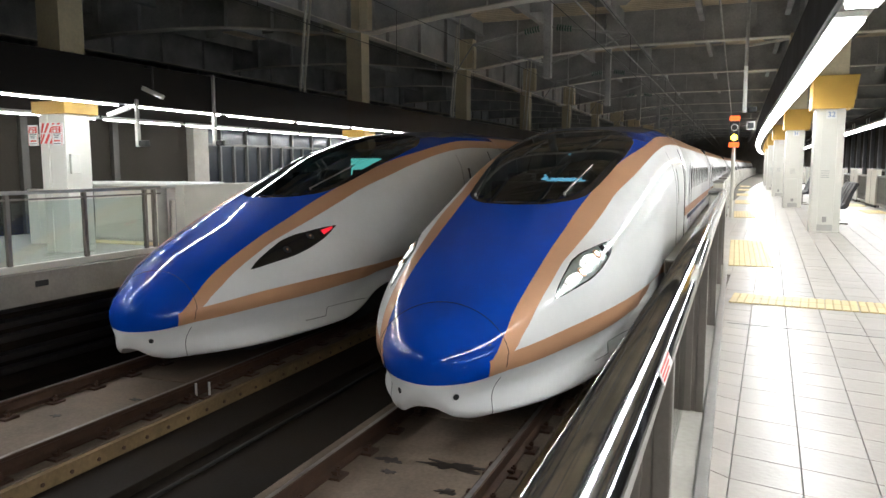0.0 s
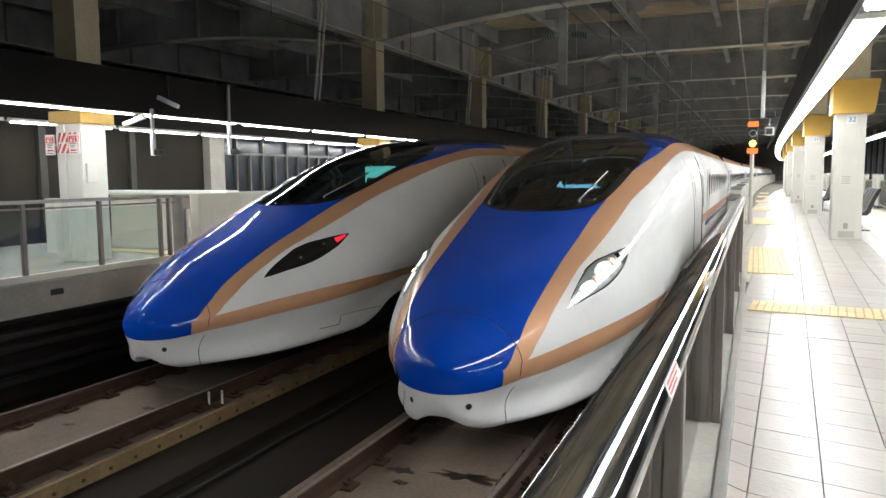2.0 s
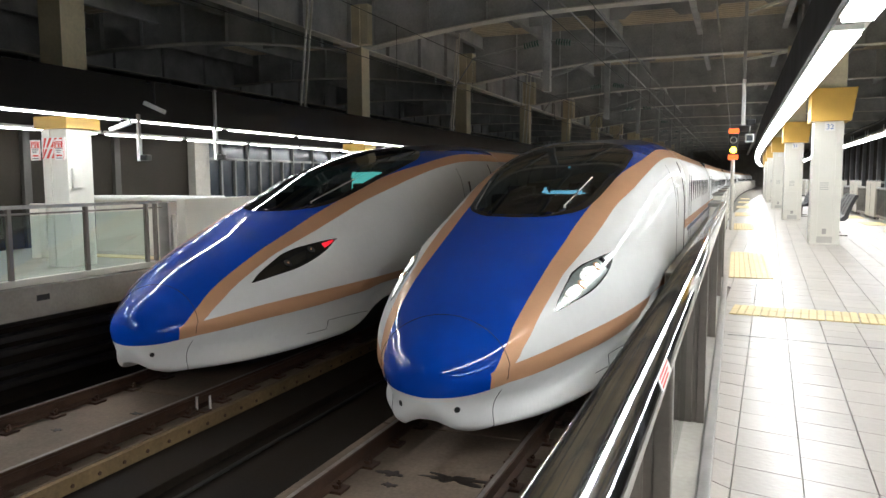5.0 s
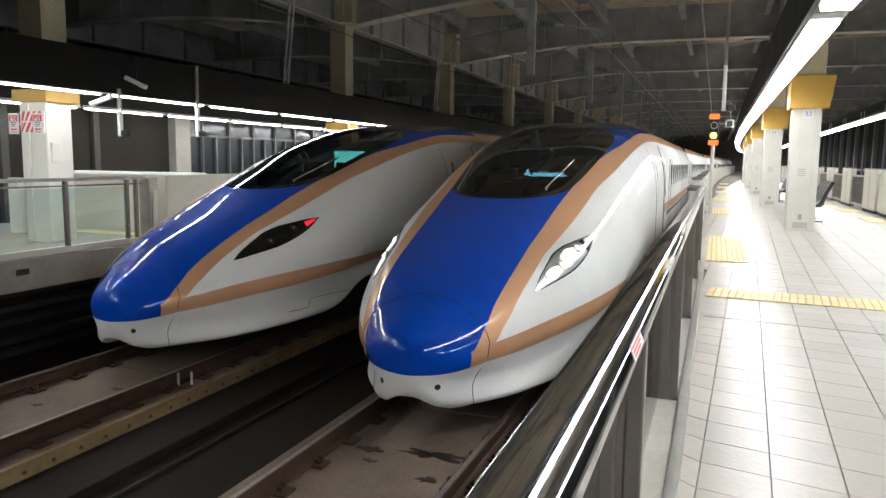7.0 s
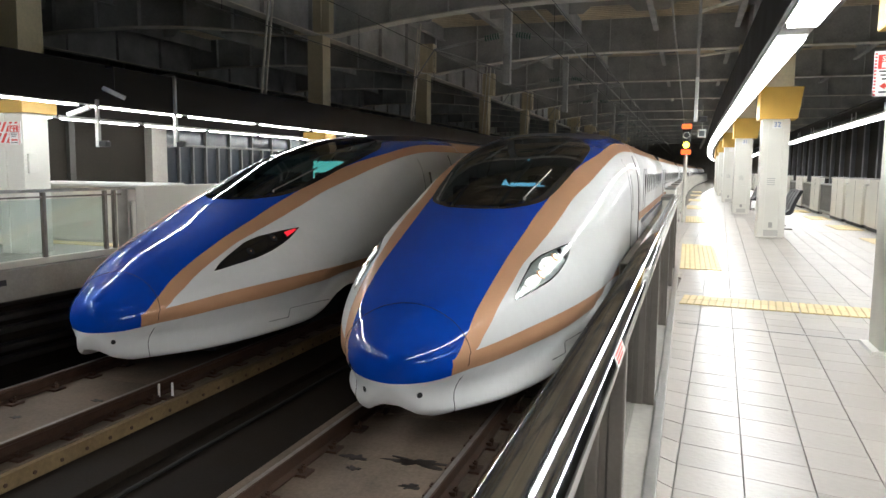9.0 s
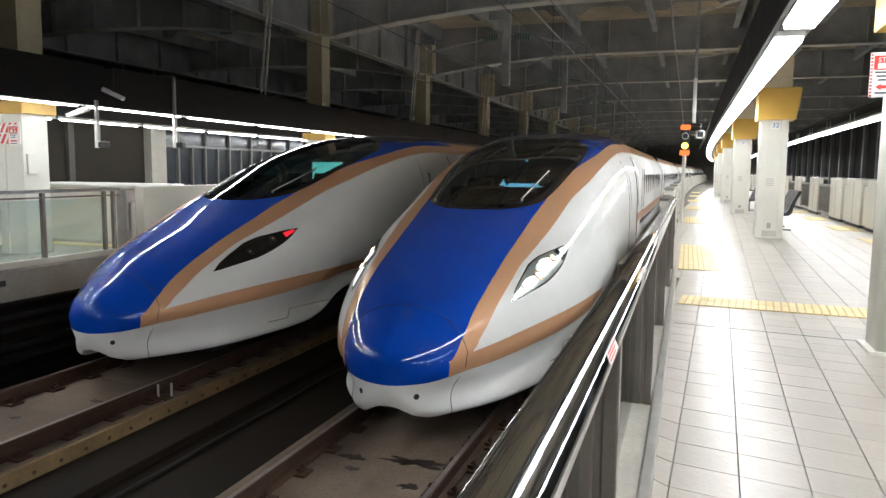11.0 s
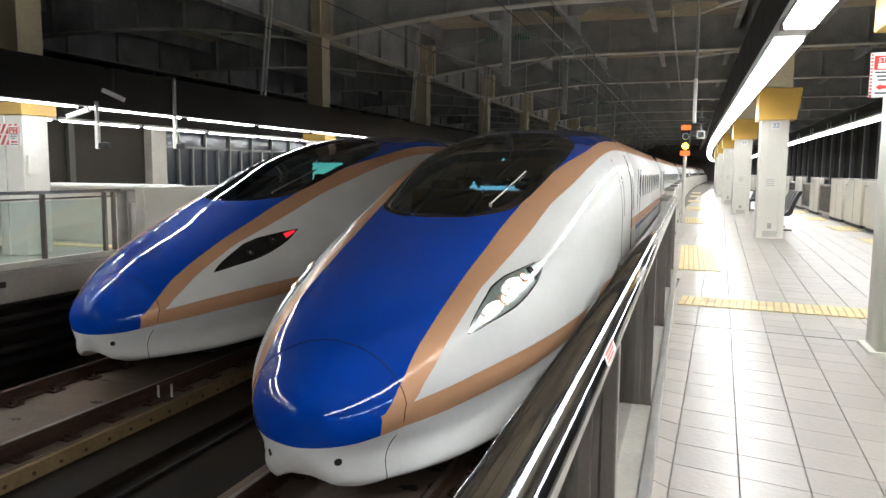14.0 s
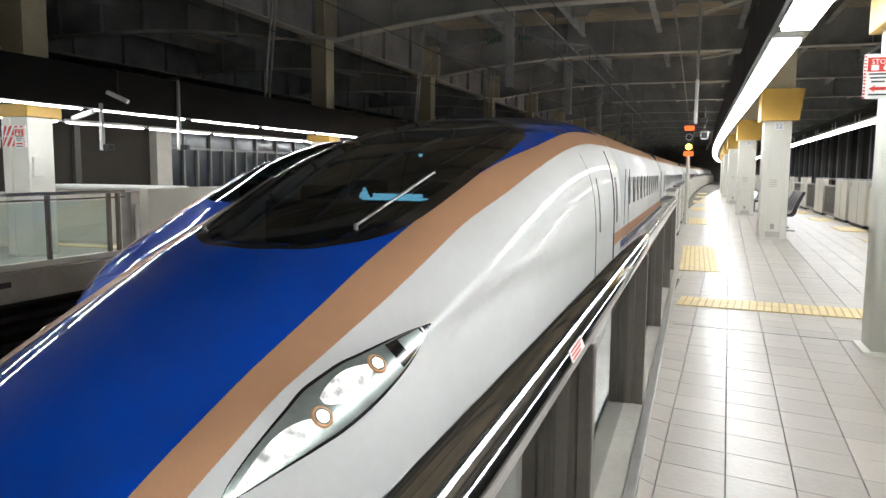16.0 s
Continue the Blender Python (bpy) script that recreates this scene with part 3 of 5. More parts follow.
    # wipers
    for side, s0, x0, s1, x1 in ((1, 3.46, 0.56, 4.72, 0.69), (-1, 3.42, 0.66, 4.7, 0.86)):
        bm = bmesh.new()
        pts = [skin(s0 + (s1 - s0) * t, a_of_x(s0 + (s1 - s0) * t, x0 + (x1 - x0) * t), side, 0.03)[0] for t in span(0, 1, 10)]
        pipe(bm, pts, 0.011, 6)
        tube_between(bm, pts[0] - Vector((0, 0, 0.04)), pts[0] + Vector((0, 0, 0.012)), 0.016, 10)
        part("wiper", bm, M["steel_brushed"], train, "thin steel windshield wiper")
    # headlights
    st = span(1.29, 2.99, 40)
    for side in (1, -1):
        bezel = skin_patch("headlight", lamp_edge(0), lamp_edge(1), 8, st, M["black_gloss"], train, "leaf shaped headlight behind a clear cover", sides=(side,), lift=0.002)
        if lit:
            lo, hi = lamp_edge(0, 0.88), lamp_edge(1, 0.88)
            skin_patch("bowl", lo, hi, 8, span(1.31, 2.90, 34), M["bowl"], bezel, "pale silvery lamp bowl", sides=(side,), lift=0.004)
            for s0, s1, f, mid in ((1.38, 1.90, 0.62, 0.62), (1.99, 2.38, 0.52, 0.36)):
                def taper(k, s0=s0, s1=s1, f=f, mid=mid):
                    def edge_at(s):
                        t = (s - s0) / (s1 - s0)
                        w = f * (math.sin(math.pi * min(max(0.04 + 0.92 * t, 0), 1)) ** 0.7)
                        return lamp_edge(k, max(w, 0.02), mid)(s)
                    return edge_at
                skin_patch("reflector", taper(0), taper(1), 6, span(s0, s1, 16), M["reflector_glow"], bezel, "white reflector, the bulbs' light on it put in as its own glow", sides=(side,), lift=0.006)
            skin_patch("inner_shade", lamp_edge(0, 0.80), lamp_edge(1, 0.80), 6, span(2.56, 2.88, 10), M["black_gloss"], bezel, "dark shade towards the tip", sides=(side,), lift=0.006)
            skin_patch("side_marker", lamp_edge(0, 0.5, 0.3), lamp_edge(1, 0.5, 0.3), 4, span(2.66, 2.86, 8), M["bowl"], bezel, "pale side marker lens", sides=(side,), lift=0.008)
        for s, a in ((1.93, 0.60), (2.42, 0.575)):
            p, n = skin(s, a, side, 0.004)
            bm = bmesh.new()
            tube_between(bm, p, p + n * 0.009, 0.062, 26, 0.056)
            part("lamp_ring", bm, M["copper_paint"] if lit else M["rubber"], bezel, "dark copper lamp ring")
            bm = bmesh.new()
            tube_between(bm, p + n * 0.007, p + n * 0.011, 0.046, 22, 0.043)
            part("lamp_well", bm, M["bowl"] if lit else M["rubber"], bezel, "silvery lamp well")
            bm = bmesh.new()
            tube_between(bm, p + n * 0.009, p + n * 0.015, 0.036 if lit else 0.014, 18, 0.028 if lit else 0.014)
            part("bulb", bm, M["beam_lamp"] if lit else M["copper_paint"], bezel)
        if not lit:
            skin_patch("tail_light", lamp_edge(0, 0.5), lamp_edge(1, 0.5), 5, span(2.66, 2.9, 8), M["tail"], bezel, "glowing red tail light", sides=(side,), lift=0.006)
    # doors and joints on the straight body
    for s in (7.75, 9.75):
        for side in (1, -1):
            bm = bmesh.new()
            pts = [skin(s, a_of_z(s, z), side, 0.001)[0] for z in span(0.45, 2.9 + 0.1 * (s > 9), 14)]
            pipe(bm, pts, 0.005 if s < 9 else 0.014, 5)
            part("door_joint", bm, M["rubber"], train)
    for side in (1, -1):
        skin_patch("cab_window", lambda s: a_of_z(s, 2.62), lambda s: a_of_z(s, 1.95), 4, span(8.1, 8.2, 3), M["window_dark"], train, sides=(side,), lift=0.003)
        skin_patch("door_window", lambda s: a_of_z(s, 2.62), lambda s: a_of_z(s, 1.95), 4, span(10.1, 10.3, 3), M["window_dark"], train, sides=(side,), lift=0.003)
    # bogie and snowplough under the nose
    bm = bmesh.new()
    box(bm, -1.15, 1.15, 3.6, 7.6, 0.10, 0.5, 0.05)
    box(bm, -0.7, 0.7, 1.6, 2.4, 0.06, 0.24, 0.03)
    part("underframe", bm, M["underframe"], train, "dark grey underframe behind the skirt")
    for yy in (4.4, 6.9):
        bm = bmesh.new()
        for sx in (-0.75, 0.75):
            tube_between(bm, (sx - 0.06, yy, 0.43), (sx + 0.06, yy, 0.43), 0.43, 28)
        tube_between(bm, (-0.75, yy, 0.43), (0.75, yy, 0.43), 0.09, 12)
        part("wheelset", bm, M["rail"], train)
    # coaches behind the nose
    ring = [section(20.0, a) for a in span(0, 2, 64)]
    full = ring + [(-x, z) for x, z in ring[-2:0:-1]]
    y_start = 10.8
    for c in range(5):
        length = 14.4 if c == 0 else 24.5
        xo = bend(y + y_start + length / 2)
        xprev = bend(y + y_start)
        coach = new("coach")
        coach.parent = train
        coach.location = (xprev, y_start, 0)
        coach.rotation_euler = (0, 0, -math.atan2(bend(y + y_start + length) - xprev, length))
        coach["label"] = "white coach with copper and blue stripes under the windows"
        bm = bmesh.new()
        prism(bm, full, 0, length)
        for f in bm.faces:
            f.smooth = len(f.verts) == 4
        part("coach_body", bm, M["white_paint"], coach, "glossy white coach body")
        for nm, za, zb, mat, lb in (("copper_stripe", 1.62, 1.80, "copper_paint", "copper stripe"), ("blue_stripe", 1.50, 1.60, "blue_paint", "blue stripe"), ("roof_edge", 3.10, 3.36, "copper_paint", "copper roof edge")):
            bm = bmesh.new()
            for side in (1, -1):
                rows = [[Vector((x * side * 1.0015, yy, z)) for x, z in (section(20.0, a) for a in span(a_of_z(20.0, za), a_of_z(20.0, zb), 6))] for yy in (0.02 if nm != "roof_edge" else 0.0, length - 0.02)]
                vs = [[bm.verts.new(v + Vector((0.003 * side, 0, 0.002))) for v in r] for r in rows]
                for k in range(6):
                    bm.faces.new((vs[0][k], vs[0][k + 1], vs[1][k + 1], vs[1][k]))
            part(nm, bm, M[mat], coach, lb)
        bm = bmesh.new()
        roof = [section(20.0, a) for a in span(0, .43, 12)]
        outline = [(x, z + 0.004) for x, z in roof] + [(-x, z + 0.004) for x, z in roof[:0:-1]]
        vs = [[bm.verts.new((x, yy, z)) for x, z in sorted(outline)] for yy in (0.0, length)]
        for k in range(len(vs[0]) - 1):
            bm.faces.new((vs[0][k], vs[0][k + 1], vs[1][k + 1], vs[1][k]))
        part("roof_skin", bm, M["roof_and_shade"], coach, "dark roof", True)
        first = None
        n = int((length - 3.0) / 1.0)
        for side in (1, -1):
            for k in range(n):
                yy = 1.6 + k * 1.0
                if first is None:
                    bm = bmesh.new()
                    box(bm, -0.006, 0.006, -0.2, 0.2, 1.98, 2.62, 0.0)
                    bmesh.ops.bevel(bm, geom=[e for e in bm.edges if abs(e.verts[0].co.x - e.verts[1].co.x) > 0.005], offset=0.06, segments=3, affect="EDGES")
                    first = part("window", bm, M["window_dark"], coach)
                    w = first
                else:
                    w = new("window", first.data)
                    w.parent = coach
                w.location = (side * (section(20.0, a_of_z(20.0, 2.3))[0] + 0.002), yy, 0)
        for yy in (0.6, length - 1.0):
            for side in (1, -1):
                for d in (0.0, 0.75):
                    box_part("door_joint", (side * HALF - 0.004, side * HALF + 0.004, yy + d - 0.006, yy + d + 0.006, 0.45, 2.75), M["rubber"], coach)
        bm = bmesh.new()
        box(bm, -1.4, 1.4, 0.05, length - 0.05, 0.1, 0.3, 0.03)
        part("underframe", bm, M["underframe"], coach)
        y_start += length + 0.5
        if c < 4:
            bm = bmesh.new()
            box(bm, -1.45, 1.45, length, length + 0.5, 0.5, 3.3, 0.1)
            part("gangway", bm, M["rubber"], coach, "dark gangway bellows")
    return train


train_near = make_train(TRACK_R, 6.42, True, "white and blue bullet train with lit headlights on the near track")
train_far = make_train(TRACK_L - 0.05, 7.12, False, "white and blue bullet train with red tail lights")

for name in ("platform_near", "platform_edge"):
    curve_along(bpy.data.objects[name])


# ---- station: columns, canopies, lights ----
COL_Y = [18.0 + 9.9 * k for k in range(0, 13)]


def make_column(x, y, number):
    c = empty("platform_column", x, y, 0, "cream painted steel platform column with ochre cladding on top", "column", "columns of the near platform")
    box_part("plinth", (-0.29, 0.29, -0.30, 0.28, 0, 0.03), M["pillar"], c, "", 0.006)
    bm = bmesh.new()
    box(bm, -0.24, 0.24, -0.26, 0.26, 0.03, 2.62, 0.012)
    box(bm, -0.28, -0.15, -0.29, -0.262, 0.03, 2.6, 0.004)
    box(bm, 0.15, 0.28, -0.29, -0.262, 0.03, 2.6, 0.004)
    box(bm, -0.28, -0.24, -0.262, 0.26, 0.03, 2.6, 0.004)
    part("shaft", bm, M["pillar"], c)
    bm = bmesh.new()
    a = [bm.verts.new(p) for p in ((-0.36, -0.4, 2.6), (0.40, -0.4, 2.6), (0.40, 0.4, 2.6), (-0.36, 0.4, 2.6))]
    b = [bm.verts.new(p) for p in ((-0.36, -0.4, 3.28), (0.50, -0.4, 3.28), (0.50, 0.4, 3.28), (-0.36, 0.4, 3.28))]
    bm.faces.new(a[::-1])
    bm.faces.new(b)
    for i in range(4):
        bm.faces.new((a[i], a[(i + 1) % 4], b[(i + 1) % 4], b[i]))
    part("capital", bm, M["capital"], c, "ochre yellow cladding")
    box_part("upper_shaft", (-0.3, 0.3, -0.3, 0.3, 3.28, 5.78), M["pillar_high"], c)
    bm = bmesh.new()
    box(bm, -0.05, 0.03, -0.268, -0.261, 0.22, 0.34)
    part("socket_plate", bm, M["steel_brushed"], c)
    bm = bmesh.new()
    for k in range(4):
        box(bm, -0.12, 0.04, -0.2655, -0.261, 1.30 - 0.045 * k, 1.315 - 0.045 * k)
    part("notice", bm, M["print_grey"], c, "small grey notice in unreadable print")
    box_part("kick_plate", (-0.149, 0.149, -0.268, -0.2605, 0.032, 0.17), M["soffit"], c, "pale grey kick plate")
    if number == "31":
        box_part("equipment_door", (-0.20, 0.14, -0.305, -0.2625, 0.32, 0.98), M["pillar"], c, "cream equipment box door", 0.01)
    box_part("number_plate", (-0.08, 0.12, -0.268, -0.261, 2.4, 2.58), M["white"], c)
    if number:
        tx = bpy.data.curves.new("column_number", "FONT")
        tx.body, tx.size, tx.extrude, tx.align_x = number, 0.15, 0.001, "CENTER"
        t = new("column_number", tx)
        t.parent = c
        t.location, t.rotation_euler = (0.02, -0.2695, 2.435), (math.pi / 2, 0, 0)
        tx.materials.append(M["blue_print"])
    return c


for k, y in enumerate(COL_Y):
    make_column(1.76 + bend(y), y, {0: "32", 1: "31"}.get(k, ""))

# the rounded column beside the camera, with its stop notice
near = empty("rounded_column", 1.80, 6.75, 0, "large smooth pale column with rounded corners and a flared foot", "column")
bm = bmesh.new()
box(bm, -0.30, 0.34, -0.32, 0.32, 0.0, 2.62)
bmesh.ops.bevel(bm, geom=[e for e in bm.edges if abs(e.verts[0].co.z - e.verts[1].co.z) > 1], offset=0.13, segments=6, affect="EDGES")
part("shaft", bm, M["pillar"], near, "", True)
bm = bmesh.new()
box(bm, -0.36, 0.40, -0.38, 0.38, 0.0, 0.03)
bmesh.ops.bevel(bm, geom=[e for e in bm.edges if abs(e.verts[0].co.z - e.verts[1].co.z) > 0.02], offset=0.15, segments=6, affect="EDGES")
part("foot", bm, M["pillar"], near, "pale stone foot")
bm = bmesh.new()
box(bm, -0.36, 0.45, -0.4, 0.4, 2.62, 3.28, 0.01)
part("capital", bm, M["capital"], near, "ochre yellow cladding")
box_part("upper_shaft", (-0.3, 0.3, -0.3, 0.3, 3.28, 5.78), M["pillar_high"], near)


def sign_text(body, size, mat, loc, parent, align="CENTER"):
    tx = bpy.data.curves.new("lettering", "FONT")
    tx.body, tx.size, tx.extrude, tx.align_x = body, size, 0.0008, align
    t = new("lettering", tx)
    t.parent = parent
    t.location, t.rotation_euler = loc, (math.pi / 2, 0, 0)
    tx.materials.append(mat)
    return t


def make_stop_notice(x, y, z):
    s = empty("stop_notice", x, y, z, "red and white emergency stop notice with striped border on a column", "sign", "emergency stop notices")
    box_part("board", (-0.11, 0.11, -0.004, 0.004, -0.165, 0.165), M["white"], s, "", 0.0)
    box_part("bracket", (0.02, 0.10, 0.004, 0.25, -0.02, 0.02), M["steel_brushed"], s)
    box_part("red_panel", (-0.085, 0.085, -0.006, -0.0042, 0.035, 0.14), M["red"], s, "red panel")
    sign_text("STOP", 0.05, M["white"], (0, -0.0065, 0.093), s)
    bm = bmesh.new()
    box(bm, -0.06, -0.01, -0.007, -0.0062, 0.045, 0.085, 0.0)
    tube_between(bm, (0.035, -0.0066, 0.06), (0.035, -0.0062, 0.06), 0.016, 12)
    box(bm, 0.029, 0.041, -0.007, -0.0062, 0.06, 0.088)
    part("pictogram", bm, M["white"], s)
    for k in range(3):
        box_part("print_line", (-0.075 + 0.01 * k, 0.075 - 0.02 * k, -0.006, -0.0042, 0.012 - 0.028 * k, 0.024 - 0.028 * k), M["ink"], s)
    box_part("print_line", (-0.07, 0.07, -0.006, -0.0042, -0.14, -0.128), M["ink"], s)
    bm = bmesh.new()
    vs = [bm.verts.new(p) for p in ((-0.07, -0.0055, -0.09), (-0.03, -0.0055, -0.115), (-0.03, -0.0055, -0.102), (0.07, -0.0055, -0.102), (0.07, -0.0055, -0.078), (-0.03, -0.0055, -0.078), (-0.03, -0.0055, -0.065))]
    bm.faces.new(vs)
    part("arrow", bm, M["red"], s, "red arrow")
    for k in range(13):
        for sx in (-1, 1):
            box_part("border_stripe", (sx * 0.1 - 0.008, sx * 0.1 + 0.008, -0.0055, -0.0042, -0.16 + 0.025 * k, -0.148 + 0.025 * k), M["red"], s)
    return s


make_stop_notice(1.38, 6.33, 2.18)

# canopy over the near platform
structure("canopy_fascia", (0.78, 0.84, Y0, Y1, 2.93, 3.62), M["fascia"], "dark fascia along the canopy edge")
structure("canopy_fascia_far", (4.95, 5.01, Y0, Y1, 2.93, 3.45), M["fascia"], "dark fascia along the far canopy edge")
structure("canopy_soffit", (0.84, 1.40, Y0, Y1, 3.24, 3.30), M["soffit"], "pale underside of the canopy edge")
# far underside takes the near-black fascia colour for the shade above its lights
structure("canopy_soffit_far", (4.3, 4.95, Y0, Y1, 3.24, 3.30), M["fascia"], "underside of the far canopy edge, shade above the lights put into its dark colour")
for name in ("canopy_fascia", "canopy_fascia_far", "canopy_soffit", "canopy_soffit_far"):
    curve_along(bpy.data.objects[name])


def make_lamp(x, y, z, length, tube, wide=0.135, deep=0.048, inset=0.05):
    l = empty("strip_light", x, y, z, "long white fluorescent strip light under the canopy edge", "ceiling light", "strip lights along the platforms")
    box_part("fitting", (-wide - 0.02, wide + 0.02, 0.0, length, 0.03, 0.09), M["fitting"], l, "", 0.005)
    box_part("diffuser", (-wide, wide, inset, length - inset, 0.028 - deep, 0.028), tube, l, "glowing diffuser", 0.006)
    for yy in (0.3, length - 0.3):
        bm = bmesh.new()
        tube_between(bm, (0, yy, 0.09), (0, yy, 0.36), 0.012, 8)
        part("hanger", bm, M["fitting"], l)
    return l


lamp0 = make_lamp(0.985, 8.85, 2.88, 4.0, M["tube"])
y = 12.87
while y < 96:
    copy_thing(lamp0, pose(0.985 + bend(y), y, 2.88, 0, 0, -math.degrees(math.atan2(bend(y + 4.0) - bend(y), 4.0))))
    y += 4.02
for y in (4.2, 0.15, -3.9, -8.0):
    copy_thing(lamp0, pose(0.985, y, 2.88))
y = -7.0
while y < 145:
    copy_thing(lamp0, pose(4.62 + bend(y), y, 2.88, 0, 0, -math.degrees(math.atan2(bend(y + 4.0) - bend(y), 4.0))))
    y += 4.02

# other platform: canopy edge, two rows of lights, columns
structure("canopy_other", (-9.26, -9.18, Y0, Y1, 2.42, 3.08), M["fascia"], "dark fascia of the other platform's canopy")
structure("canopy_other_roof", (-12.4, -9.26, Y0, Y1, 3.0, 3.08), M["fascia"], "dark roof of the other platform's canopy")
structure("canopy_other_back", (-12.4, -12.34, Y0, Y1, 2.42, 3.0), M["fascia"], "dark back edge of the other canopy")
lamp1 = make_lamp(-9.22, -8.0, 2.37, 2.44, M["tube_far"], 0.019, 0.022, inset=0.1)
y = -5.5
while y < 100:
    copy_thing(lamp1, pose(-9.22, y, 2.37))
    y += 2.5
y = -8.0
while y < 100:
    copy_thing(lamp1, pose(-12.37, y, 2.37))
    y += 2.5


def make_other_column(x, y, striped):
    c = empty("other_platform_column", x, y, 0, "cream steel column with ochre cladding" + (" and red striped warning band" if striped else ""), "column", "columns of the other platform")
    bm = bmesh.new()
    box(bm, -0.25, 0.25, -0.25, 0.25, 0, 2.28, 0.012)
    box(bm, -0.27, -0.10, -0.275, -0.252, 0.0, 2.25, 0.004)
    box(bm, 0.252, 0.30, -0.20, -0.02, 1.30, 1.62, 0.01)
    part("shaft", bm, M["pillar"], c)
    bm = bmesh.new()
    box(bm, -0.36, 0.36, -0.34, 0.34, 2.26, 2.46, 0.008)
    part("capital", bm, M["capital"], c, "ochre yellow cladding")
    box_part("upper_shaft", (-0.24, 0.24, -0.24, 0.24, 3.08, 5.20), M["pillar_high"], c)
    box_part("haunch", (-0.56, 0.56, -0.45, 0.45, 5.235, 6.35), M["pillar_high"], c, "dusty cream haunch box", 0.012)
    for sx in (-0.3, 0.0, 0.3):
        box_part("haunch_rib", (sx - 0.02, sx + 0.02, -0.49, -0.452, 5.24, 6.3), M["pillar_high"], c)
    box_part("service_box", (-0.46, -0.24, -0.42, -0.28, 0.15, 1.05), M["barrier"], c, "pale service box", 0.01)
    if striped:
        bm = bmesh.new()
        box(bm, -0.255, 0.255, -0.292, -0.2765, 1.78, 2.12)
        part("warning_band", bm, M["white"], c, "white band with red diagonal stripes")
        bm = bmesh.new()
        for k in range(-1, 6):
            x0 = -0.28 + k * 0.115
            q = [(x0, 1.785), (x0 + 0.06, 1.785), (x0 + 0.06 + 0.2, 2.115), (x0 + 0.2, 2.115)]
            q = [(min(max(px, -0.253), 0.253), pz) for px, pz in q]
            if max(p[0] for p in q) - min(p[0] for p in q) < 0.03:
                continue
            for z_lo, z_hi in ((0, 0.47), (0.53, 1)):
                w = []
                for i, t in ((0, z_lo), (1, z_lo), (1, z_hi), (0, z_hi)):
                    a, b = (q[0], q[3]) if i == 0 else (q[1], q[2])
                    w.append(bm.verts.new((a[0] + (b[0] - a[0]) * t, -0.2945, a[1] + (b[1] - a[1]) * t)))
                bm.faces.new(w)
        part("red_stripe", bm, M["red"], c, "red diagonal stripes")
    return c


for k, y in enumerate([0.0, 9.35, 19.55] + [28.4 + 9.3 * j for j in range(9)]):
    make_other_column(-10.35 + bend(y), y, k == 1)
make_stop_notice(-10.22, 9.05, 1.92)
make_stop_notice(-10.72, 9.03, 1.92)

# hanging rods, speakers and cameras
def make_hanger(x, y, z0, z1, label, pale):
    h = empty("hanging_rod", x, y, z1, label, "hanging rod", "rods hanging over the platform edges")
    bm = bmesh.new()
    box(bm, -0.026, 0.026, -0.026, 0.026, z0 - z1, 0, 0.008)
    part("rod", bm, M["beam"], h)
    bm = bmesh.new()
    box(bm, -0.032, 0.032, -0.032, 0.032, z0 - z1 - pale, z0 - z1, 0.008)
    part("pale_end", bm, M["fitting"], h, "pale lower end")
    bm = bmesh.new()
    box(bm, 0.05, 0.2, -0.06, 0.06, z0 - z1 - pale, z0 - z1 - pale + 0.1, 0.02)
    part("camera_head", bm, M["black"], h, "small black camera head")
    return h


make_hanger(0.06, 14.0, 3.1, 7.0, "grey hanging rod with a pale lower end and camera", 0.78)
make_hanger(-9.148, 11.6, 2.35, 3.1, "grey hanging rod with a pale lower end and camera", 0.55)
make_hanger(-9.148, 9.68, 2.18, 2.5, "short grey hanging rod with a pale lower end", 0.44)
for x, y, z, rz in ((-9.0, 9.9, 2.62, 25), (-9.3, 9.45, 2.3, -20)):
    sp = empty("security_camera", x, y, z, "pale box shaped security camera on a black arm", "security camera", "security cameras")
    bm = bmesh.new()
    box(bm, -0.19, 0.19, -0.045, 0.045, -0.035, 0.035, 0.012)
    b = part("housing", bm, M["fitting"], sp)
    b.rotation_euler = (0, radians(rz), radians(20))
    bm = bmesh.new()
    tube_between(bm, (0, 0, 0.04), (0, 0, 0.42), 0.016, 8)
    tube_between(bm, (0, 0, 0.42), (-0.5, 0.1, 0.44), 0.016, 8)
    part("arm", bm, M["black"], sp)

# ---- fence beside the camera ----
fence = empty("glass_fence", -0.185, 0, 0, "polished steel handrail fence with glass panels along the platform end", "fence")
bm = bmesh.new()
tube_between(bm, (0, -3.0, 1.025), (0, 11.6, 1.025), 0.056, 48)
part("handrail", bm, M["steel"], fence, "thick mirror polished steel handrail", True)
bm = bmesh.new()
box(bm, -0.02, 0.02, -3.0, 11.6, 0.945, 0.972, 0.004)
part("under_rail", bm, M["steel_brushed"], fence, "brushed steel rail under the handrail")
bm = bmesh.new()
box(bm, 0.045, 0.10, -3.0, 11.6, -0.03, 0.03, 0.006)
part("base_rail", bm, M["steel_brushed"], fence, "brushed steel base rail")
fy = [-2.9, -0.4, 2.12, 4.65, 7.15, 9.65, 11.5]
for y in fy:
    bm = bmesh.new()
    box(bm, -0.085, -0.034, y - 0.03, y + 0.03, -0.02, 0.95, 0.006)
    box(bm, -0.034, -0.012, y - 0.02, y + 0.02, -0.02, 0.95)
    box(bm, -0.012, 0.035, y - 0.03, y + 0.03, -0.02, 0.95, 0.006)
    part("post", bm, M["steel_dark"], fence, "dark bronzed steel post")
